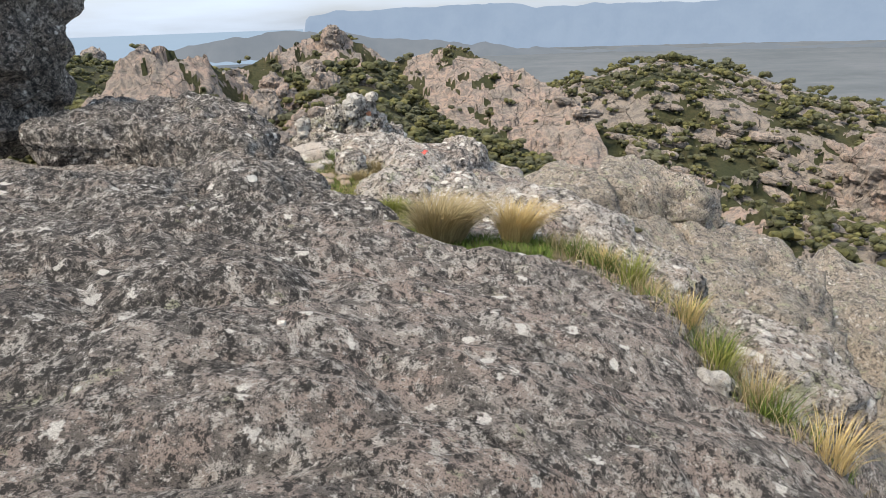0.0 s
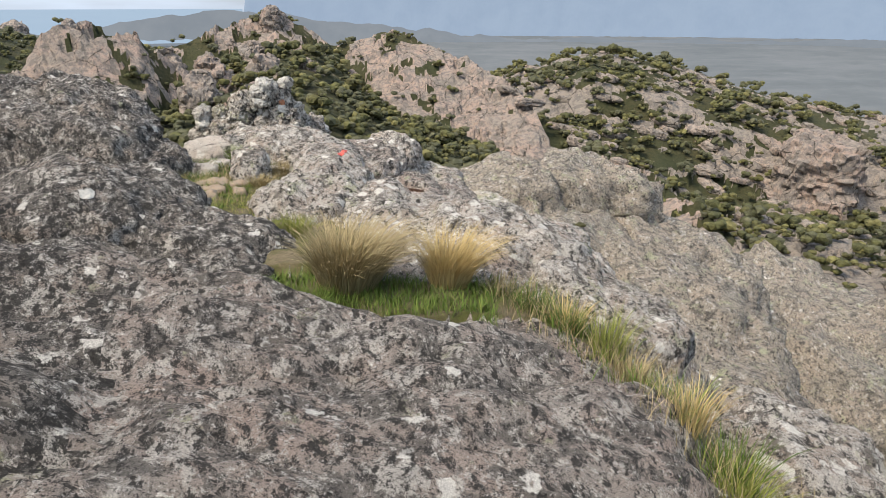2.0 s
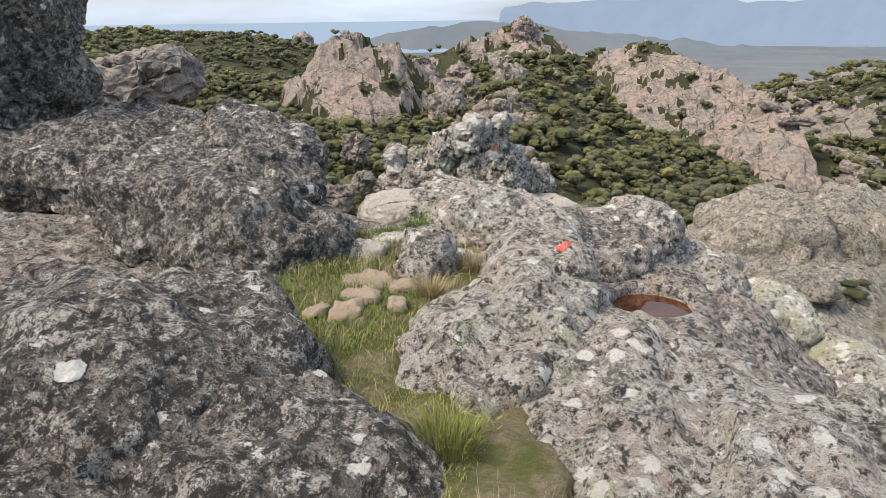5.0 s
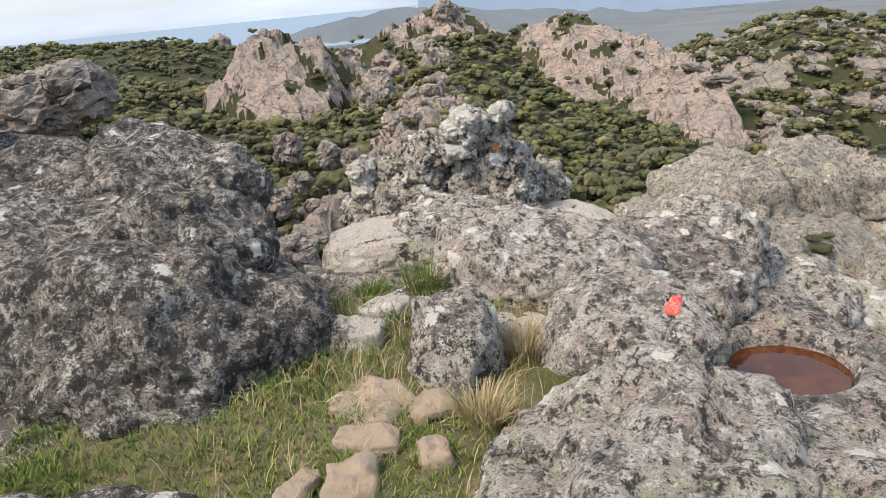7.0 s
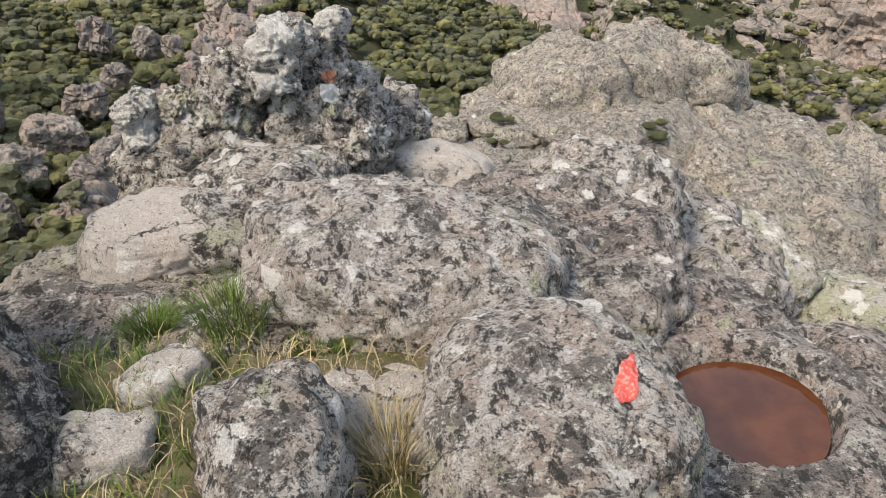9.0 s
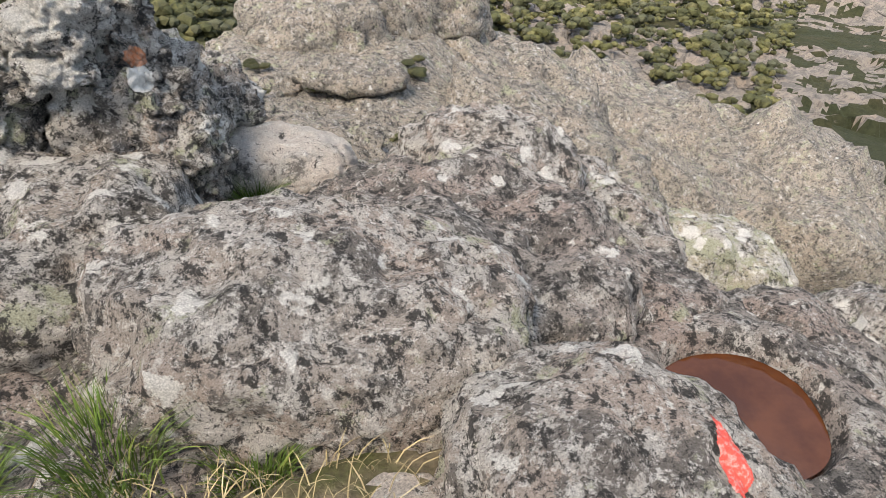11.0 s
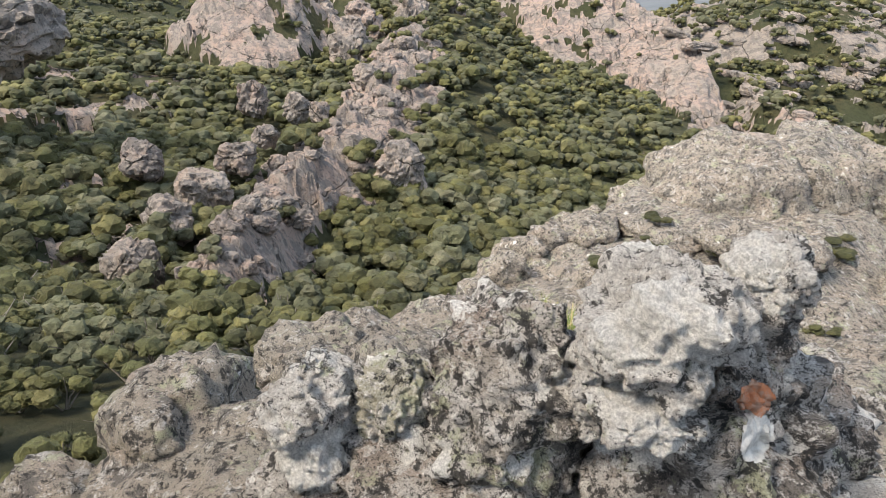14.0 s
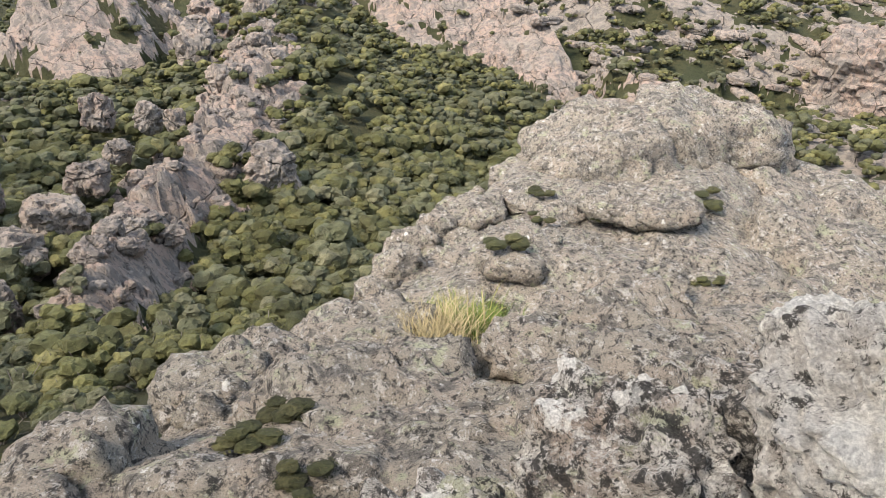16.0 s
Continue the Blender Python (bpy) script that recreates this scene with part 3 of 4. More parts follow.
crag(28.6, -8.9, -12.8, 300, 2.9, 14, "split square pink block on the far slope", CLIFF_PINK, (0, 6, 0), 55, 5, 3.6, 0.13)
crag(11.35, -14.9, -16.6, 205, 0.38, 1.3, "small pale rock stack standing above the shrubs", CLIFF_PINK, (0, 4, 0), 58, 4, 3.0, 0.15)
crag(-46.5, -2.3, -5.0, 120, 5.2, 7, "dark tilted bedded outcrop in the scrub", CLIFF, (0, -16, 0), 61, 5, 2.8, 0.2, 0.12)
crag(-33.0, -0.9, -1.7, 700, 0.8, 12, "small far tor on the plateau skyline", CLIFF, (0, 0, 0), 64, 4)
crag(-29.6, -0.8, -1.5, 760, 0.5, 10, "tiny far tor on the plateau skyline", CLIFF, (0, 0, 0), 65, 4)


def dome_ledges():
    """Bedded ledges and blocks over the far dome and the slope below it."""
    rnd = random.Random(15)
    for i in range(90):
        az, r = rnd.uniform(4, 33), rnd.uniform(225, 405)
        x, y = CX + r * math.sin(radians(az)), CY + r * math.cos(radians(az))
        s = rnd.uniform(1.5, 4.5)
        rock("rock_ledge", (x, y, height_at(x, y) + 0.05 * s), (s * 1.6, s * 0.8, s * rnd.uniform(0.3, 0.55)), (rnd.uniform(-6, 6), rnd.uniform(4, 24), rnd.uniform(-25, 25) - az), "pale bedded rock ledge on the far dome", "rock", "ledges of the far dome",
             mat=(CLIFF_PINK, CLIFF_GREY, CLIFF, CLIFF_GREY, CLIFF)[i % 5], seed=700 + i, level=4, block=3.0, rough=0.12, strata=0.06, freq=1.2, broken=0.10, shade=False)


dome_ledges()


def dike_spine():
    """The stony spine that climbs from the valley to the summit, rock by rock."""
    rnd = random.Random(5)
    for i in range(150):
        f = i / 149
        dist = 60 + 145 * f ** 1.3
        s = (0.5 + 0.9 * f) * rnd.uniform(0.4, 1.8)
        line, half = spine_line(dist)
        az = radians(line + half * rnd.uniform(-1.1, 1.1))
        p = (CX + dist * math.sin(az), CY + dist * math.cos(az))
        z = height_at(p[0], p[1])
        rock("spine_rock", (p[0], p[1], z + 0.15 * s), (s * 1.3, s * 1.3, s * rnd.uniform(0.6, 1.3)), (rnd.uniform(-15, 15), rnd.uniform(-20, 20), rnd.uniform(0, 360)),
             "rosy-grey broken rock of the stony spine", "rock", "rocks of the stony spine",
             mat=CLIFF_PINK if rnd.random() < 0.6 else CLIFF, seed=100 + i, level=4, block=2.8, rough=0.18, strata=0.05, freq=1.2, broken=0.10, shade=False)


dike_spine()
TRI = polar(-17.9, -19.0, 100, (-2.7, 13.4, 1.5))
rock("boulder", (TRI[0], TRI[1], TRI[2] + 2.2), (3.6, 3.4, 5.4), (0, 14, 20), "large cracked grey boulder leaning in the scrub", "boulder", mat=CLIFF, seed=71, level=5, block=2.6, rough=0.16, freq=1.3, broken=0.09, shade=False)
for k, (az, el, d, s) in enumerate(((-31.5, -15.0, 95, 2.6), (-34.5, -17.6, 88, 3.2), (-28.8, -13.6, 105, 2.0), (-38.5, -14.5, 92, 2.8), (-37.5, -19.5, 80, 3.0), (-26.0, -11.6, 130, 2.6), (-29.5, -10.6, 140, 3.4), (-24.2, -12.0, 125, 1.9), (-41.0, -22.5, 66, 2.6))):
    q = polar(az, el, d, (-2.7, 13.4, 1.5))
    q = (q[0], q[1], max(q[2], height_at(q[0], q[1]) + 0.2 * s))
    rock("boulder", q, (s * 0.95, s * 0.75, s * 0.8), (7 * k, 11 * k, 40 * k), "grey rounded boulder among valley shrubs", "boulder", "valley boulders", mat=CLIFF if k % 3 else CLIFF_PINK, seed=80 + k, level=5, block=3.6, rough=0.20, freq=0.9, broken=0.13, shade=False)

# blocks along the knoll's brow and the lower slabs to its side
def knoll_block(x, y, z, size, turn, seed, label):
    rock("rock_slab", (x, y, z), size, turn, label, "slab", mat=ROCK_KNOLL, seed=seed, level=5, block=3.0, rough=0.14, strata=0.05, freq=1.8, broken=0.05)


knoll_block(4.2, 51.5, -12.4, (3.8, 4.5, 3.4), (0, -10, 10), 91, "square pale rock block on the knoll's brow")
knoll_block(10.5, 54.0, -13.6, (5.6, 4.0, 4.6), (0, 14, 10), 92, "tall pale rock block with weathered top")
knoll_block(16.5, 50.0, -18.0, (6.0, 6.5, 4.0), (8, 22, -10), 93, "smooth tilted grey slab below the knoll")
knoll_block(13.0, 38.0, -17.0, (6.0, 8.0, 4.0), (6, 24, -6), 94, "long tilted slab with a dark overhang")
knoll_block(31.0, 52.0, -27.0, (10.0, 12.0, 6.5), (4, 20, -12), 95, "wide grey slab with shrubs in its cracks")
knoll_block(42.0, 46.0, -31.0, (12.0, 12.0, 6.5), (4, 24, -20), 96, "wide brown-grey rock slope falling to the valley")


def knoll_rim():
    """Broken stones along the knoll's edge over the valley."""
    rnd = random.Random(9)
    for i in range(44):
        f = i / 43
        y = 18.5 + 36 * f
        x = float(np.interp(y, [17, 20, 30, 38, 46.5, 54], [-9.5, -9.2, -9.2, -7, -4, 1])) + rnd.uniform(-0.9, 1.3)
        s = rnd.uniform(0.35, 1.0)
        rock("rim_rock", (x, y, height_at(x, y) + 0.1 * s), (s * 1.3, s, s * rnd.uniform(0.6, 1.3)), (rnd.uniform(-20, 20), rnd.uniform(-25, 25), rnd.uniform(0, 360)), "grey lichen rock on the knoll's edge", "rock", "rocks along the knoll's edge",
             mat=ROCK_KNOLL, seed=500 + i, level=4, block=2.7, rough=0.2, strata=0.05, freq=1.3, broken=0.07)
    for i in range(26):
        x, y = rnd.uniform(-7, 6), rnd.uniform(20, 48)
        s = rnd.uniform(0.5, 1.5)
        rock("bedrock_hump", (x, y, height_at(x, y) - 0.05 * s), (s * 1.7, s * 1.2, s * 0.35), (rnd.uniform(-8, 8), rnd.uniform(-8, 8), rnd.uniform(0, 360)), "low hump of pale grey bedrock on the knoll", "rock", "humps of the knoll",
             mat=ROCK_KNOLL, seed=560 + i, level=4, block=2.7, rough=0.22, strata=0.05, freq=2.0, broken=0.05)


knoll_rim()


# ---- the near ridge ----
def near(name, x, y, z, size, turn, seed, label, mat=None, level=6, category="boulder", **kw):
    shape = dict(block=2.7, rough=0.15, strata=0.025, freq=1.3, humps=0.75, broken=0.022)
    shape.update(kw)
    return rock(name, (x, y, z), size, turn, label, category, mat=mat or ROCK_DARK, seed=seed, level=level, **shape)


near("boulder", -8.3, 12.6, 2.3, (1.75, 1.7, 2.4), (0, 12, 20), 201, "tall dark overhanging boulder with pitted face", rough=0.2)
near("boulder", -1.95, 8.90, 0.0, (0.95, 1.12, 0.58), (2, 17, -12), 202, "dark rounded boulder spotted with white lichen", block=2.1, rough=0.11)
near("boulder", -0.98, 8.72, -0.14, (0.85, 0.74, 0.30), (0, 13, -20), 208, "low dark apron of rock sloping to the turf", rough=0.12)
near("boulder", -3.0, 7.6, 0.15, (1.1, 1.1, 0.55), (0, 8, 20), 203, "low dark boulder with grey lichen")
near("boulder", -3.50, 11.62, 0.06, (1.32, 0.96, 0.60), (-4, 17, -6), 204, "large dark lichen boulder with an overhanging lip")
near("boulder", -5.4, 12.5, 0.30, (1.6, 1.3, 0.58), (0, 8, 10), 205, "broad layered boulder behind the grassy hollow")
near("boulder", -3.2, 11.9, 0.35, (0.55, 0.5, 0.42), (0, 20, 30), 206, "small dark boulder on the edge of the ledge")
near("boulder", -4.4, 13.2, 0.35, (0.9, 0.8, 0.55), (0, 10, -20), 207, "dark weathered boulder at the drop")
near("boulder", -0.38, 10.6, -0.34, (0.72, 1.0, 0.52), (5, 4, 12), 211, "pale rough rock with black and white lichen", ROCK_PALE)
near("boulder", -0.50, 12.02, -0.26, (0.48, 0.55, 0.43), (0, 6, 0), 212, "pale rounded rock marked with red paint", ROCK_PALE, rough=0.1)
near("boulder", 0.75, 10.2, -0.62, (0.95, 1.5, 0.62), (0, 14, 8), 213, "sloping pale slab with layered lichen", ROCK_PALE)
near("boulder", 1.6, 9.7, -0.65, (0.95, 1.1, 0.6), (0, 16, 12), 214, "tilted slab with pale crusty patches", ROCK_PALE)
near("boulder", -1.15, 13.00, -0.20, (0.80, 0.58, 0.42), (0, 6, -14), 215, "humped rock banded with black and yellow lichen", ROCK_PALE, rough=0.13)
near("boulder", -0.35, 13.55, -0.55, (0.7, 0.8, 0.48), (0, 10, 0), 216, "grey ribbed rock running down from the hump", ROCK_SLAB)
near("boulder", 0.05, 14.45, -0.66, (0.50, 0.70, 0.50), (-10, 10, 10), 217, "pointed pale rock with white lichen on its tip", ROCK_PALE)
near("boulder", 0.45, 13.25, -0.80, (0.45, 0.42, 0.36), (0, 10, 10), 218, "smooth pinkish rock beside the rain pool", ROCK_SLAB, rough=0.1)
near("boulder", 1.08, 12.7, -1.0, (0.36, 0.6, 0.48), (0, 20, 0), 219, "rounded rim rock of the rain pool", ROCK_SLAB, rough=0.1)
near("boulder", -1.08, 14.85, -0.48, (0.44, 0.30, 0.24), (0, 8, -10), 220, "smooth pale pink block wedged between rocks", ROCK_BARE, rough=0.09, strata=0.0)
near("boulder", -1.42, 11.70, -0.14, (0.24, 0.40, 0.34), (12, -4, 14), 221, "upright grey lichen stone in the path", ROCK_TOWER, 5)
near("boulder", -2.55, 13.58, -0.30, (0.52, 0.38, 0.30), (4, -8, 12), 222, "bare white-faced sloping slab", ROCK_BARE, rough=0.08, strata=0.02)
near("boulder", -2.75, 12.85, -0.55, (0.62, 0.42, 0.36), (0, 0, 10), 223, "sandy grey bedded rock face", ROCK_SLAB, rough=0.08)
near("boulder", -2.15, 13.95, -0.50, (0.8, 0.65, 0.52), (0, -4, 0), 224, "lichen rock at the tower's foot", ROCK_TOWER)
near("boulder", -0.72, 14.1, -0.66, (0.5, 0.42, 0.38), (0, 8, 14), 233, "smooth pinkish-grey rock hump in the gully", ROCK_SLAB, rough=0.1)
near("boulder", 0.75, 14.4, -1.15, (0.55, 0.8, 0.5), (0, 24, 0), 234, "pale rock shoulder falling to the slope", ROCK_PALE)
near("boulder", 2.6, 12.6, -1.75, (0.9, 1.2, 0.6), (0, 30, 0), 235, "lichened slab on the steep flank", ROCK_PALE)
near("boulder", 2.3, 8.7, -0.75, (0.7, 0.9, 0.5), (0, 22, 20), 236, "pale rock beyond the grassy crack", ROCK_PALE)
near("boulder", 3.4, 7.0, -1.05, (0.6, 0.7, 0.5), (0, 20, 0), 237, "pale rough rock beside the grassy crack", ROCK_PALE)
near("boulder", 1.75, 15.9, -2.0, (0.55, 0.75, 0.48), (0, 14, 10), 231, "pale green lichen-crusted rock on the slope", ROCK_GREEN)
near("boulder", 2.75, 15.3, -2.45, (0.80, 0.62, 0.52), (0, 16, 0), 232, "green and white crusted ledge", ROCK_GREEN)



def part(name, parent, place, size, turn=(0, 0, 0), label="", **kw):
    """A rock that is part of a larger one."""
    ob = new(name, rock_mesh(name, size, turn, **kw))
    ob.parent, ob.location = parent, Vector(place) - parent.location
    return tagged(ob, label)


tower = tagged(new("rock_tower"), "gnarled rock tower crusted with white and black lichen", "rock tower")
tower.location = (-1.95, 14.65, -0.6)
TW = dict(level=6, block=2.5, rough=0.21, strata=0.03, freq=1.7, humps=0.9, broken=0.05)
part("body", tower, (-1.82, 14.78, -0.12), (0.40, 0.44, 0.56), (0, 6, 0), mat=ROCK_TOWER, seed=301, **TW)
part("base", tower, (-2.60, 14.60, -0.24), (0.62, 0.42, 0.46), (0, 0, 0), mat=ROCK_TOWER, seed=302, **TW)
part("shoulder", tower, (-2.40, 14.62, 0.24), (0.24, 0.27, 0.33), (0, 0, 20), mat=ROCK_TOWER, seed=303, **TW)
part("neck", tower, (-1.76, 14.72, 0.36), (0.15, 0.2, 0.32), (0, 8, 0), mat=ROCK_TOWER, seed=304, **TW)
part("head", tower, (-1.97, 14.52, 0.61), (0.19, 0.22, 0.20), (0, 24, 0), "white-lichened rock head", mat=ROCK_WHITE, seed=305, **TW)
part("lip", tower, (-2.01, 14.36, 0.43), (0.145, 0.11, 0.062), (0, 10, 10), "white overhanging lip", mat=ROCK_WHITE, seed=306, **TW)
part("jaw", tower, (-2.15, 14.45, 0.42), (0.05, 0.10, 0.14), (0, 0, 0), "white-lichened rib", mat=ROCK_WHITE, seed=307, **TW)
part("knob", tower, (-1.68, 14.72, 0.70), (0.105, 0.14, 0.095), (0, -16, 0), "white-lichened knob", mat=ROCK_WHITE, seed=308, **TW)
part("horn", tower, (-3.02, 14.50, 0.12), (0.13, 0.17, 0.26), (0, -6, 0), "white-tipped horn", mat=ROCK_WHITE, seed=309, **TW)
part("stub", tower, (-2.77, 14.58, 0.22), (0.13, 0.15, 0.15), (0, 0, 0), "green-crusted stub", mat=ROCK_GREEN, seed=310, **TW)
part("flank", tower, (-1.62, 14.50, -0.22), (0.24, 0.26, 0.36), (0, 14, 0), mat=ROCK_TOWER, seed=311, **TW)
part("back", tower, (-1.50, 15.30, -0.35), (0.34, 0.42, 0.45), (0, 8, 0), mat=ROCK_TOWER, seed=312, **TW)


# ---- finding surfaces ----
def surface():
    bpy.context.view_layer.update()
    return bpy.context.evaluated_depsgraph_get()


def cast(dg, eye, way):
    hit, place, normal, _, ob, _ = scene.ray_cast(dg, Vector(eye), Vector(way).normalized())
    return (place, normal, ob.name) if hit else (None, None, "")


RIDGE, BROW = (-0.8, 9.0, 1.65), (-2.7, 13.45, 1.5)


def toward(az, el):
    a, e = radians(az), radians(el)
    return (math.sin(a) * math.cos(e), math.cos(a) * math.cos(e), math.sin(e))


dg = surface()

# ---- water, paint and lichen ----
g = Graph("tannin water", 0.03)
g.bsdf.inputs["Specular IOR Level"].default_value = 0.5
WATER = g.done(g.mix(g.ramp(g.noise(6, 5, 0.6), 0.35, 0.65), (0.050, 0.015, 0.005), (0.085, 0.028, 0.010)), g.noise(9, 2, 0.5), 0.04, 0.01)


def pool(x, y, z, rx, ry, label):
    a = np.linspace(0, 2 * np.pi, 48, endpoint=False)
    rim = np.stack([x + rx * np.cos(a) * (1 + 0.06 * np.sin(3 * a)), y + ry * np.sin(a) * (1 + 0.05 * np.cos(2 * a)), np.full(48, z)], 1)
    bm = bmesh.new()
    bm.faces.new([bm.verts.new(p) for p in rim])
    low = bmesh.ops.extrude_face_region(bm, geom=bm.faces[:])["geom"]
    for v in low:
        if isinstance(v, bmesh.types.BMVert):
            v.co.z -= 0.05
    bmesh.ops.recalc_face_normals(bm, faces=bm.faces[:])
    me = bpy.data.meshes.new("rain_pool")
    bm.to_mesh(me)
    bm.free()
    me.materials.append(WATER)
    tagged(new("rain_pool", me), label, "pool")


pool(0.41, 12.46, -0.56, 0.335, 0.355, "brown tannin-stained rainwater in a rock basin")

g = Graph("red paint", 0.6)
RED = g.done(g.mix(g.ramp(g.noise(60, 6, 0.75), 0.5, 0.62, 0.0, 0.75), (0.62, 0.075, 0.055), (0.42, 0.36, 0.33)), g.noise(60, 6, 0.75), 0.6, 0.01)
g = Graph("white lichen", 0.9)
WHITE = g.done(g.mix(g.ramp(g.noise(45, 7, 0.75), 0.45, 0.65, 0.0, 0.6), (0.55, 0.54, 0.50), (0.26, 0.25, 0.24)), g.noise(60, 7, 0.75), 0.8, 0.01)
g = Graph("orange lichen", 0.9)
ORANGE = g.done(g.mix(g.ramp(g.noise(45, 7, 0.75), 0.42, 0.62, 0.0, 0.7), (0.50, 0.20, 0.10), (0.40, 0.33, 0.27)), g.noise(60, 7, 0.75), 0.8, 0.01)


def film_on_rock(name, eye, target, wide, tall, mat, label, category, seed=1, taper=0.0):
    """A ragged film of paint or lichen that lies on whatever rock is found behind the target."""
    eye, target = Vector(eye), Vector(target)
    way = (target - eye).normalized()
    side = way.cross(Vector((0, 0, 1))).normalized()
    up = side.cross(way)
    n = 26
    bm, grid = bmesh.new(), {}
    for i in range(n):
        for j in range(n):
            u, v = 2 * i / (n - 1) - 1, 2 * j / (n - 1) - 1
            span = 1 - taper * (v * 0.5 + 0.5)
            w = noise.noise(Vector((u * 2.2 + seed * 9, v * 2.2, seed))) * 0.45
            if (abs(u) / span) ** 2.4 + abs(v) ** 2.6 + w > 0.9:
                continue
            place, normal, _ = cast(dg, eye, target + side * (u * wide) + up * (v * tall) - eye)
            if place and (place - target).length < 0.3:
                grid[i, j] = bm.verts.new(place + normal * 0.004)
    for (i, j), v in grid.items():
        q = [grid.get(k) for k in ((i, j), (i + 1, j), (i + 1, j + 1), (i, j + 1))]
        if None not in q:
            bm.faces.new(q)
    me = bpy.data.meshes.new(name)
    bm.to_mesh(me)
    bm.free()
    me.materials.append(mat)
    tagged(new(name, me), label, category)


film_on_rock("paint_mark", (-0.75, 10.2, 1.62), (-0.27, 11.94, 0.10), 0.052, 0.085, RED, "red painted trail mark on pale rock", "paint mark", 2, 0.55)
film_on_rock("lichen_patch", (-1.9, 12.0, 1.5), (-1.70, 14.52, 0.29), 0.055, 0.07, WHITE, "round white lichen patch on the tower", "lichen", 3)
film_on_rock("lichen_patch", (-1.9, 12.0, 1.5), (-1.71, 14.52, 0.41), 0.05, 0.05, ORANGE, "rusty orange lichen patch on the tower", "lichen", 4)
film_on_rock("lichen_patch", (1.2, 4.0, 1.8), (-1.64, 8.4, 0.52), 0.06, 0.045, WHITE, "pale round lichen patch on dark boulder", "lichen", 5)


# ---- shrubs and trees ----
def crown_arrays(seed, leaves, size, lobes=6, level=2):
    """A crown one metre high: ragged leaf clumps with loose sprays standing out of them, as corners and triangles."""
    r = np.random.RandomState(seed)
    c = np.stack([r.normal(0, 0.24, lobes), r.normal(0, 0.24, lobes), r.uniform(0.38, 0.80, lobes)], 1)
    rad = r.uniform(0.17, 0.29, lobes) * (6 / lobes) ** 0.4
    bv, bf = ball(level)
    vs, fs, o = [], [], 0
    for k in range(lobes):
        vs.append(c[k] + bv * (rad[k] * r.uniform(0.66, 1.08, len(bv)))[:, None] * (1.0, 1.0, 0.85))
        fs.append(bf + o)
        o += len(bv)
    k = r.randint(0, lobes, leaves)
    d = r.normal(size=(leaves, 3))
    d /= np.linalg.norm(d, axis=1)[:, None]
    d[:, 2] = np.abs(d[:, 2]) * 1.1 - 0.30
    p = c[k] + d * (rad[k] * r.uniform(0.85, 1.22, leaves))[:, None]
    n = d + (0, 0, 0.35) + r.normal(0, 0.45, (leaves, 3))
    n /= np.linalg.norm(n, axis=1)[:, None]
    t = np.cross(n, r.normal(size=(leaves, 3)))
    t /= np.linalg.norm(t, axis=1)[:, None]
    b = np.cross(n, t)
    s = (size * r.uniform(0.55, 1.35, leaves))[:, None]
    v = np.stack([p - t * s, p + b * s * 0.6, p + t * s - n * s * 0.3], 1).reshape(-1, 3)
    return np.concatenate(vs + [v]), np.concatenate(fs + [np.arange(leaves * 3).reshape(-1, 3) + o])


def trunk_arrays(seed, stems=4):
    r = np.random.RandomState(seed)
    vs, fs, o = [], [], 0
    for _ in range(stems):
        top = np.array([r.normal(0, 0.26), r.normal(0, 0.26), r.uniform(0.5, 0.85)])
        mid = top * 0.5 + r.normal(0, 0.06, 3)
        for q, w in ((np.array([0, 0, -0.06]), 0.030), (mid, 0.020), (top, 0.006)):
            for a in range(4):
                vs.append(q + w * np.array([math.cos(a * math.pi / 2), math.sin(a * math.pi / 2), 0]))
        for ring in (0, 4):
            for a in range(4):
                b = (a + 1) % 4
                fs.append([o + ring + a, o + ring + b, o + ring + 4 + b, o + ring + 4 + a])
        o += 12
    return np.array(vs), np.array(fs)


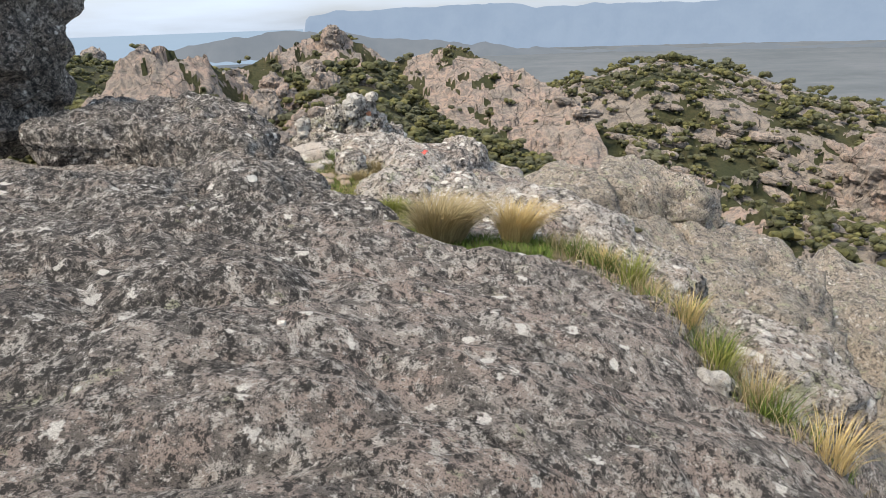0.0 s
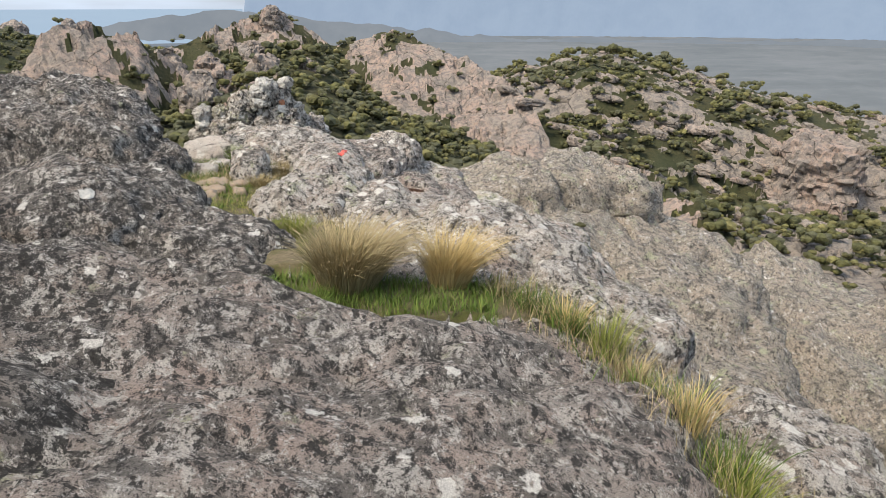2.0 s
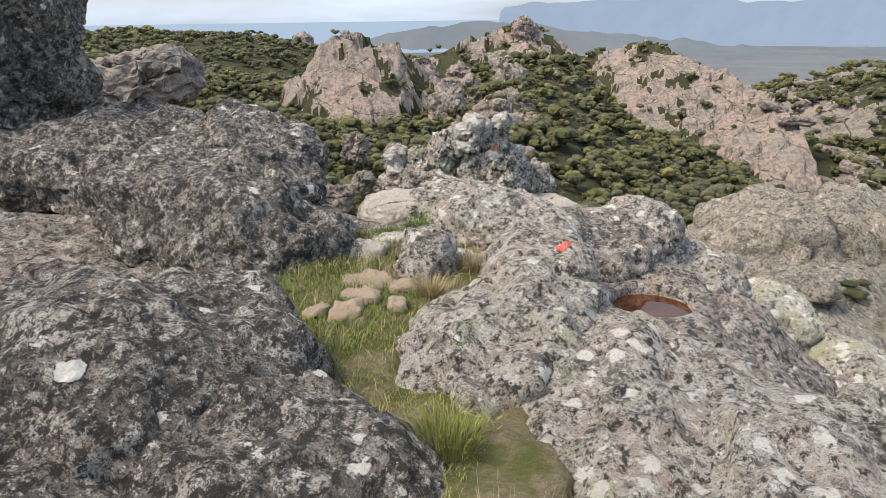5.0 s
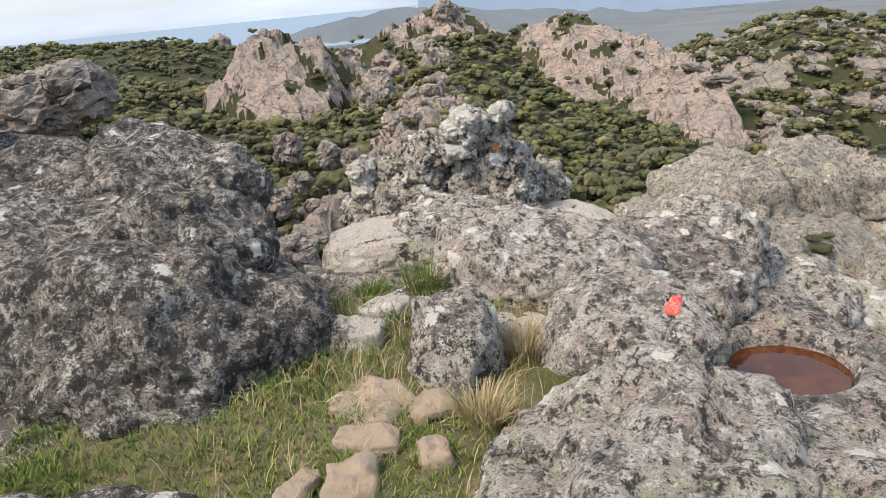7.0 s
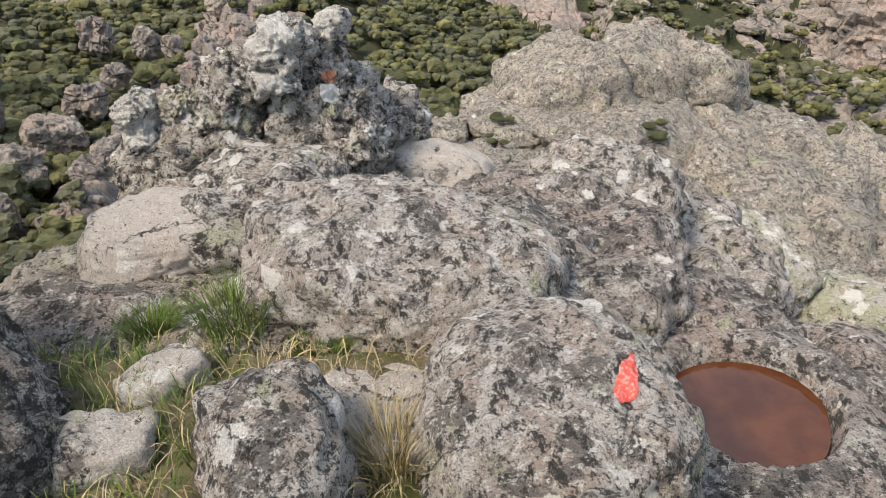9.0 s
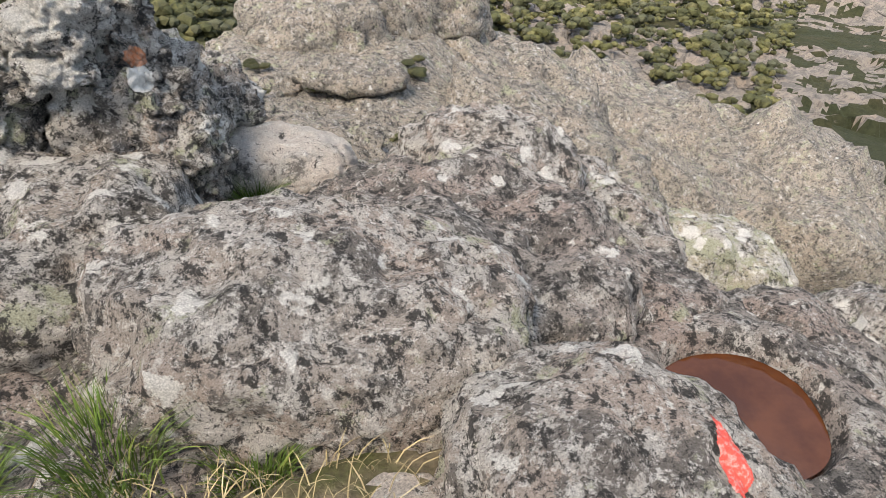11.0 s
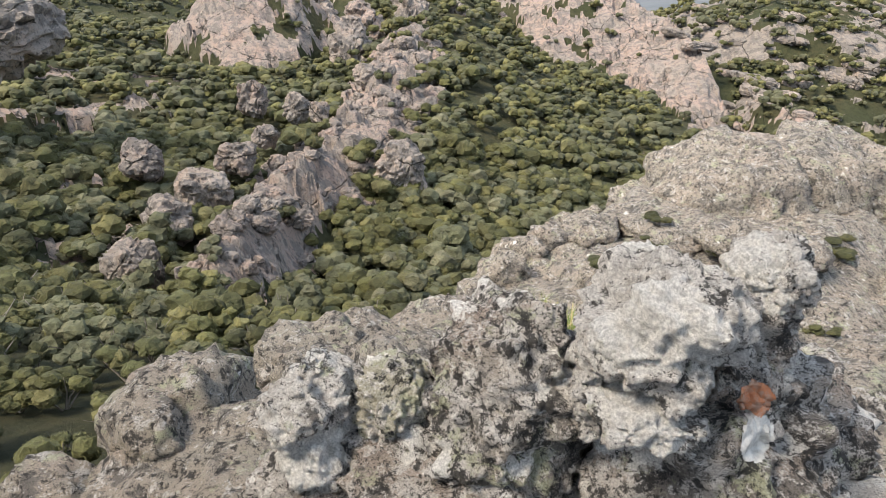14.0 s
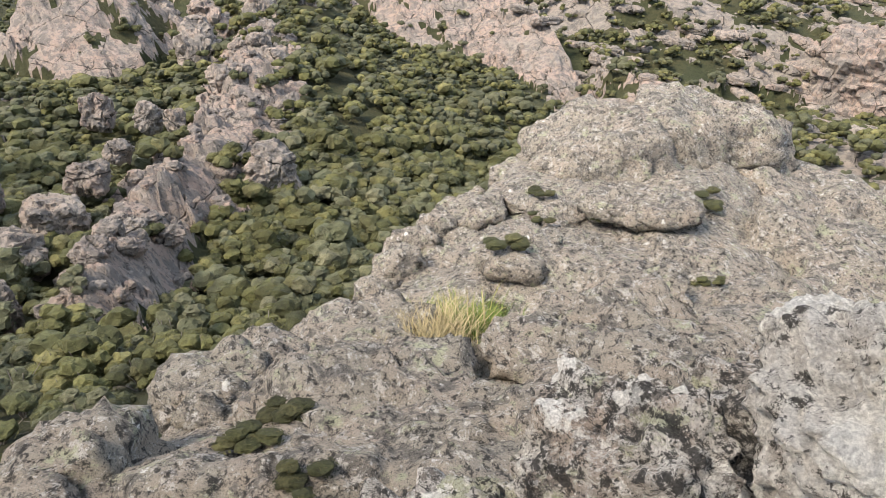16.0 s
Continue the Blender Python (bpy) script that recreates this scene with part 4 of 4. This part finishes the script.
def make_shrubs():
    r = np.random.RandomState(77)
    far, close = 17500, 4000
    az = np.radians(np.concatenate([r.uniform(-57, 46, far), r.uniform(-57, 8, close)]))
    dist = np.concatenate([100 * (620 / 100) ** (r.uniform(0, 1, far) ** 0.75), np.sqrt(r.uniform(16 ** 2, 125 ** 2, close))])
    n = far + close
    x, y = CX + dist * np.sin(az), CY + dist * np.cos(az)
    z, kind = ground_height(x, y)
    p = np.stack([x, y, x * 0], 1)
    glade = fbm(p * 0.035, 4, 0.6, 41)
    deg = np.degrees(az)
    stray = r.uniform(0, 1, n)
    keep = ((kind == 1) & (glade > -1.1) & (stray < 0.50)) | ((kind == 5) & (stray < 0.025)) | ((kind == 6) & (stray < 0.30))
    x, y, z, dist, deg = x[keep], y[keep], z[keep], dist[keep], deg[keep]
    tall = r.uniform(1.9, 4.3, len(x)) * np.where(r.uniform(0, 1, len(x)) < 0.15, 1.4, 1.0) * np.interp(dist, [10, 40, 80, 150, 600], [0.3, 0.6, 0.95, 1.1, 1.4])
    order = np.argsort(dist)
    fine = [crown_arrays(s, 200, 0.050, 5, 2) for s in range(6)]
    rough = [crown_arrays(20 + s, 22, 0.085, 4, 1) for s in range(6)]
    mats = (LEAF, LEAF_GREY, LEAF_DARK)
    bases = []
    for s, (v, f) in enumerate(fine):
        dense_v, dense_f = crown_arrays(50 + s, 420, 0.036, 8, 2)
        crown = array_mesh("crown", dense_v, dense_f, [mats[s % 3]], False)
        tv, tf = trunk_arrays(s)
        bases.append((crown, array_mesh("trunk", tv, tf, [BARK], True)))
    labels = ("olive-green bushy shrub on the valley slope", "grey-green bushy shrub on the valley slope", "dark green bushy shrub on the valley slope")
    for q in order[:300]:
        s = int(r.randint(0, 6))
        shrub = tagged(new("shrub"), labels[s % 3], "shrub", "shrubs of the near valley slope")
        shrub.matrix_world = pose(x[q], y[q], z[q] - 0.05, 0, 0, r.uniform(0, 360)) @ Matrix.Diagonal((tall[q] * 1.15, tall[q] * 1.15, tall[q], 1))
        for nm, me in zip(("crown", "trunk"), bases[s]):
            ob = new(nm, me)
            ob.parent = shrub
    rest = order[300:]
    for name, lo, hi, kit in (("valley_scrub", 0, 135, fine), ("far_scrub", 135, 700, rough)):
        pick = rest[(dist[rest] >= lo) & (dist[rest] < hi)]
        for m in range(3):
            vs, fs, o = [], [], 0
            for q in pick[r.randint(0, 3, len(pick)) == m]:
                v, f = kit[r.randint(0, 6)]
                a = r.uniform(0, 6.28)
                c, s = math.cos(a) * tall[q] * 1.2, math.sin(a) * tall[q] * 1.2
                vs.append(np.stack([v[:, 0] * c - v[:, 1] * s + x[q], v[:, 0] * s + v[:, 1] * c + y[q], v[:, 2] * tall[q] + z[q] - 0.1], 1))
                fs.append(f + o)
                o += len(v)
            if vs:
                tagged(new(name, array_mesh(name, np.concatenate(vs), np.concatenate(fs), [mats[m]], False)), "dense mixed scrub covering the hillside", "scrub", kind="stuff")


make_shrubs()


# ---- grass ----
def blades(seed, places, length, width, lean, droop, fan=0.0, centre=None):
    """Curved tapering blades rooted at the places, as corners and triangles."""
    r = np.random.RandomState(seed)
    places = np.asarray(places, float)
    n = len(places)
    a = r.uniform(0, 2 * np.pi, n)
    out = np.stack([np.cos(a), np.sin(a), np.zeros(n)], 1)
    if centre is not None:
        d = places - np.asarray(centre)
        d[:, 2] = 0
        out = out * 0.35 + fan * d / (np.abs(d).max() + 1e-6)
    out = out + np.asarray(lean)
    ln = (length * r.uniform(0.55, 1.15, n))[:, None]
    side = np.cross(out, [0, 0, 1.0]) + r.normal(0, 0.3, (n, 3))
    side /= np.linalg.norm(side, axis=1)[:, None] + 1e-6
    w = (width * r.uniform(0.6, 1.3, n))[:, None]
    cols = []
    for f, k in ((0.0, 1.0), (0.4, 0.85), (0.75, 0.55)):
        q = places + out * ln * 0.55 * f ** 1.5 + np.array([0, 0, 1.0]) * ln * (f - droop * f * f)
        cols += [q - side * w * k, q + side * w * k]
    cols.append(places + out * ln * 0.62 + np.array([0, 0, 1.0]) * ln * (1 - droop))
    v = np.stack(cols, 1).reshape(-1, 3)
    base = np.arange(n)[:, None] * 7
    tri = np.array([[0, 1, 3], [0, 3, 2], [2, 3, 5], [2, 5, 4], [4, 5, 6]]).reshape(1, -1)
    return v, (base + tri).reshape(-1, 3)


def on_ground(rnd, count, inside):
    """Random rooted places where only the open ground lies below."""
    pts = []
    for _ in range(count):
        x, y = inside(rnd)
        place, normal, name = cast(dg, (x, y, 2.2), (0, 0, -1))
        if place and name == "ground":
            pts.append(place - Vector((0, 0, 0.01)))
    return pts


def tussock(name, x, y, rad, length, count, mat, label, seed, lean=(0.12, -0.05, 0), droop=0.22, fan=0.8, width=0.0032):
    rnd = random.Random(seed)
    z = height_at(x, y)
    pts = []
    for _ in range(count):
        a, d = rnd.uniform(0, 6.283), rad * rnd.random() ** 0.5
        pts.append((x + d * math.cos(a), y + d * math.sin(a), z - 0.02))
    v, f = blades(seed, pts, length, width, lean, droop, fan, (x, y, z))
    tagged(new(name, array_mesh(name, v, f, [mat], False)), label, "grass")


def sward(name, count, inside, length, mat, label, seed, width=0.003, droop=0.25, lean=(0.1, 0, 0)):
    pts = on_ground(random.Random(seed), count, inside)
    if pts:
        v, f = blades(seed, pts, length, width, lean, droop)
        tagged(new(name, array_mesh(name, v, f, [mat], False)), label, "grass", kind="stuff")


tussock("grass_tussock", 0.42, 8.05, 0.22, 0.64, 2600, STRAW, "large straw-coloured grass tussock leaning in the wind", 1, (0.34, -0.04, 0), 0.36, 0.95)
tussock("grass_tussock", 1.16, 8.12, 0.14, 0.56, 1200, GOLD, "golden dry grass tussock beside the larger one", 2, (0.32, 0.0, 0), 0.32, 0.85)
sward("green_grass", 3600, lambda r: (r.uniform(-0.25, 1.5), r.uniform(7.45, 8.2)), 0.12, GREEN, "short bright green grass under the tussocks", 3)
sward("green_grass", 13000, lambda r: (-3.3 + 2.1 * r.random() ** 1.5, r.uniform(8.9, 11.3)), 0.085, GREEN, "green grass in the rock hollow", 4)
sward("moss_grass", 9000, lambda r: (r.uniform(-2.4, -0.1), r.uniform(8.9, 11.3)), 0.05, LIME, "lime-yellow mossy turf in the rock hollow", 5)
sward("green_grass", 2600, lambda r: (r.uniform(-3.4, -1.7), r.uniform(11.1, 12.5)), 0.14, GREEN, "green herbs and grass between the stones", 9)
sward("dry_grass", 1500, lambda r: (r.uniform(-3.2, -1.0), r.uniform(11.0, 12.6)), 0.20, STRAW, "dry stalks and litter between the stones", 10, 0.0024, 0.6)
sward("dry_grass", 1300, lambda r: (r.uniform(-2.4, -0.3), r.uniform(9.3, 12.5)), 0.17, STRAW, "dry straw among the turf and stones", 6, 0.0022)
sward("crack_grass", 1100, lambda r: (lambda f: (1.5 + 1.6 * f ** 0.75 + r.gauss(0, 0.16), 8.0 - 2.5 * f ** 1.15 + r.gauss(0, 0.11)))(r.random()), 0.17, GREEN, "green grass filling the crack beside the slab", 7)
sward("crack_straw", 1300, lambda r: (lambda f: (1.5 + 1.6 * f ** 0.75 + r.gauss(0, 0.18), 8.0 - 2.5 * f ** 1.15 + r.gauss(0, 0.12)))(r.random()), 0.24, STRAW, "dry straw in the crack beside the slab", 8, 0.0022)
for k in range(13):
    f = k / 12
    gx, gy = 1.55 + 1.5 * f ** 0.75, 8.0 - 2.5 * f ** 1.15
    rr = random.Random(40 + k)
    tussock("grass_tuft", gx + rr.uniform(-0.12, 0.12), gy + rr.uniform(-0.1, 0.1), 0.11, rr.uniform(0.18, 0.34) + 0.10 * f, 150, (STRAW, GREEN, GOLD, GREEN, LIME)[k % 5],
            "dry straw tuft along the crack" if k % 5 in (0, 2) else "green grass tuft along the crack", 50 + k, (0.15, -0.05, 0), 0.15)
for gx, gy, rad, ln, mat, lab in ((-0.3, 9.35, 0.16, 0.22, LIME, "low yellow-green grass clump by the rock"), (-1.85, 12.62, 0.16, 0.26, GREEN, "bright green grass clump under the hump"), (-1.05, 11.8, 0.12, 0.24, STRAW, "dry grass clump beside the path"),
                                 (-1.45, 12.5, 0.10, 0.16, GREEN, "small green clump under the hump"), (-1.15, 11.15, 0.10, 0.22, STRAW, "pale dry grass clump by the stones"), (-2.3, 12.7, 0.10, 0.2, GREEN, "green clump in a dark crack"),
                                 (-1.28, 14.55, 0.07, 0.30, GREEN, "thin green herbs in the crack by the tower")):
    tussock("grass_clump", gx, gy, rad, ln, 420, mat, lab, int(gx * 100) % 97 + 3, (0.05, -0.05, 0), 0.25, 0.9, 0.0028)

# ---- loose stones ----
g = Graph("sandy stone", 0.9)
SAND = g.done(g.mix(g.ramp(g.noise(9, 7, 0.7), 0.4, 0.62), (0.32, 0.245, 0.18), (0.25, 0.215, 0.175)), g.noise(30, 8, 0.75), 0.8, 0.02)


def stone(x, y, size, turn, seed, label, mat=SAND, sink=0.62):
    place, normal, _ = cast(dg, (x, y, 2.2), (0, 0, -1))
    z = place.z if place else height_at(x, y)
    rock("stone", (x, y, z + size[2] * (1 - 2 * sink) * 0.5), size, turn, label, "stone", mat=mat, seed=seed, level=4, block=4.2, rough=0.17, strata=0.03, broken=0.07)


stone(-1.58, 10.58, (0.11, 0.16, 0.06), (0, 5, 20), 401, "flat sandy orange stone in the turf")
stone(-1.80, 10.55, (0.06, 0.13, 0.06), (0, 8, -10), 402, "narrow sandy stone in the turf")
stone(-1.62, 10.88, (0.15, 0.09, 0.06), (0, 0, 10), 403, "flat orange stone in the turf")
stone(-1.30, 10.85, (0.07, 0.09, 0.07), (10, 0, 30), 404, "small orange stone by the rock")
stone(-1.72, 11.18, (0.20, 0.16, 0.06), (0, 4, -20), 405, "pale flat stone on the path")
stone(-1.42, 11.20, (0.12, 0.10, 0.05), (0, 4, 40), 406, "pale flat stone on the path")
stone(-2.06, 11.84, (0.17, 0.14, 0.13), (0, 10, 10), 407, "rusty orange boulder with lichen", ROCK_BARE)
stone(-2.02, 12.22, (0.16, 0.12, 0.09), (0, 0, 50), 408, "pale stone behind the orange boulder", ROCK_BARE)
stone(-1.15, 12.08, (0.26, 0.24, 0.05), (0, 0, 10), 409, "flat bare pale stone in sandy soil", ROCK_BARE, 0.6)
stone(2.52, 5.92, (0.13, 0.10, 0.09), (0, 10, 10), 410, "white-topped stone at the slab's edge", ROCK_WHITE)
stone(-0.05, 4.73, (0.022, 0.018, 0.012), (0, 0, 10), 411, "tiny white pebble on the slab", WHITE)


# ---- plants on the knoll ----
def knoll_plant(az, el, kind, tall, seed):
    place, normal, name = cast(dg, BROW, toward(az, el))
    if not place or (place - Vector(BROW)).length > 80:
        return
    if kind == "bush":
        v, f = crown_arrays(90 + seed, 260, 0.055)
        bush = tagged(new("low_bush"), "dark low bush in a crack of the knoll", "shrub", "low bushes on the knoll")
        bush.matrix_world = pose(*place) @ Matrix.Diagonal((tall * 1.9, tall * 1.5, tall, 1))
        crown = new("crown", array_mesh("crown", v * (1, 1, 0.9) - (0, 0, 0.2), f, [LEAF_DARK], False))
        crown.parent = bush
    else:
        rnd = random.Random(seed)
        pts = [tuple(place + Vector((rnd.gauss(0, 0.55), rnd.gauss(0, 0.5), -0.25))) for _ in range(900)]
        v, f = blades(seed, pts, tall, 0.012, (0.1, 0, 0), 0.2)
        tagged(new("grass_patch", array_mesh("grass_patch", v, f, [kind], False)), "tall yellow-green grass patch on the knoll", "grass")


for k, (az, el, tall) in enumerate(((5.6, -21.6, 0.7), (5.6, -23.8, 0.6), (3.4, -26.0, 0.8), (10.2, -23.6, 0.5), (20.5, -28.4, 0.5), (20.0, -22.4, 1.0), (1.2, -31.0, 0.6), (-24.2, -38.0, 0.5), (-20.5, -36.6, 0.5), (-22.0, -42.0, 0.4))):
    knoll_plant(az, el, "bush", tall, k)
knoll_plant(-5.5, -32.6, STRAW, 0.9, 21)
knoll_plant(-3.2, -32.8, LIME, 1.0, 22)
knoll_plant(-1.8, -32.9, GREEN, 0.9, 23)
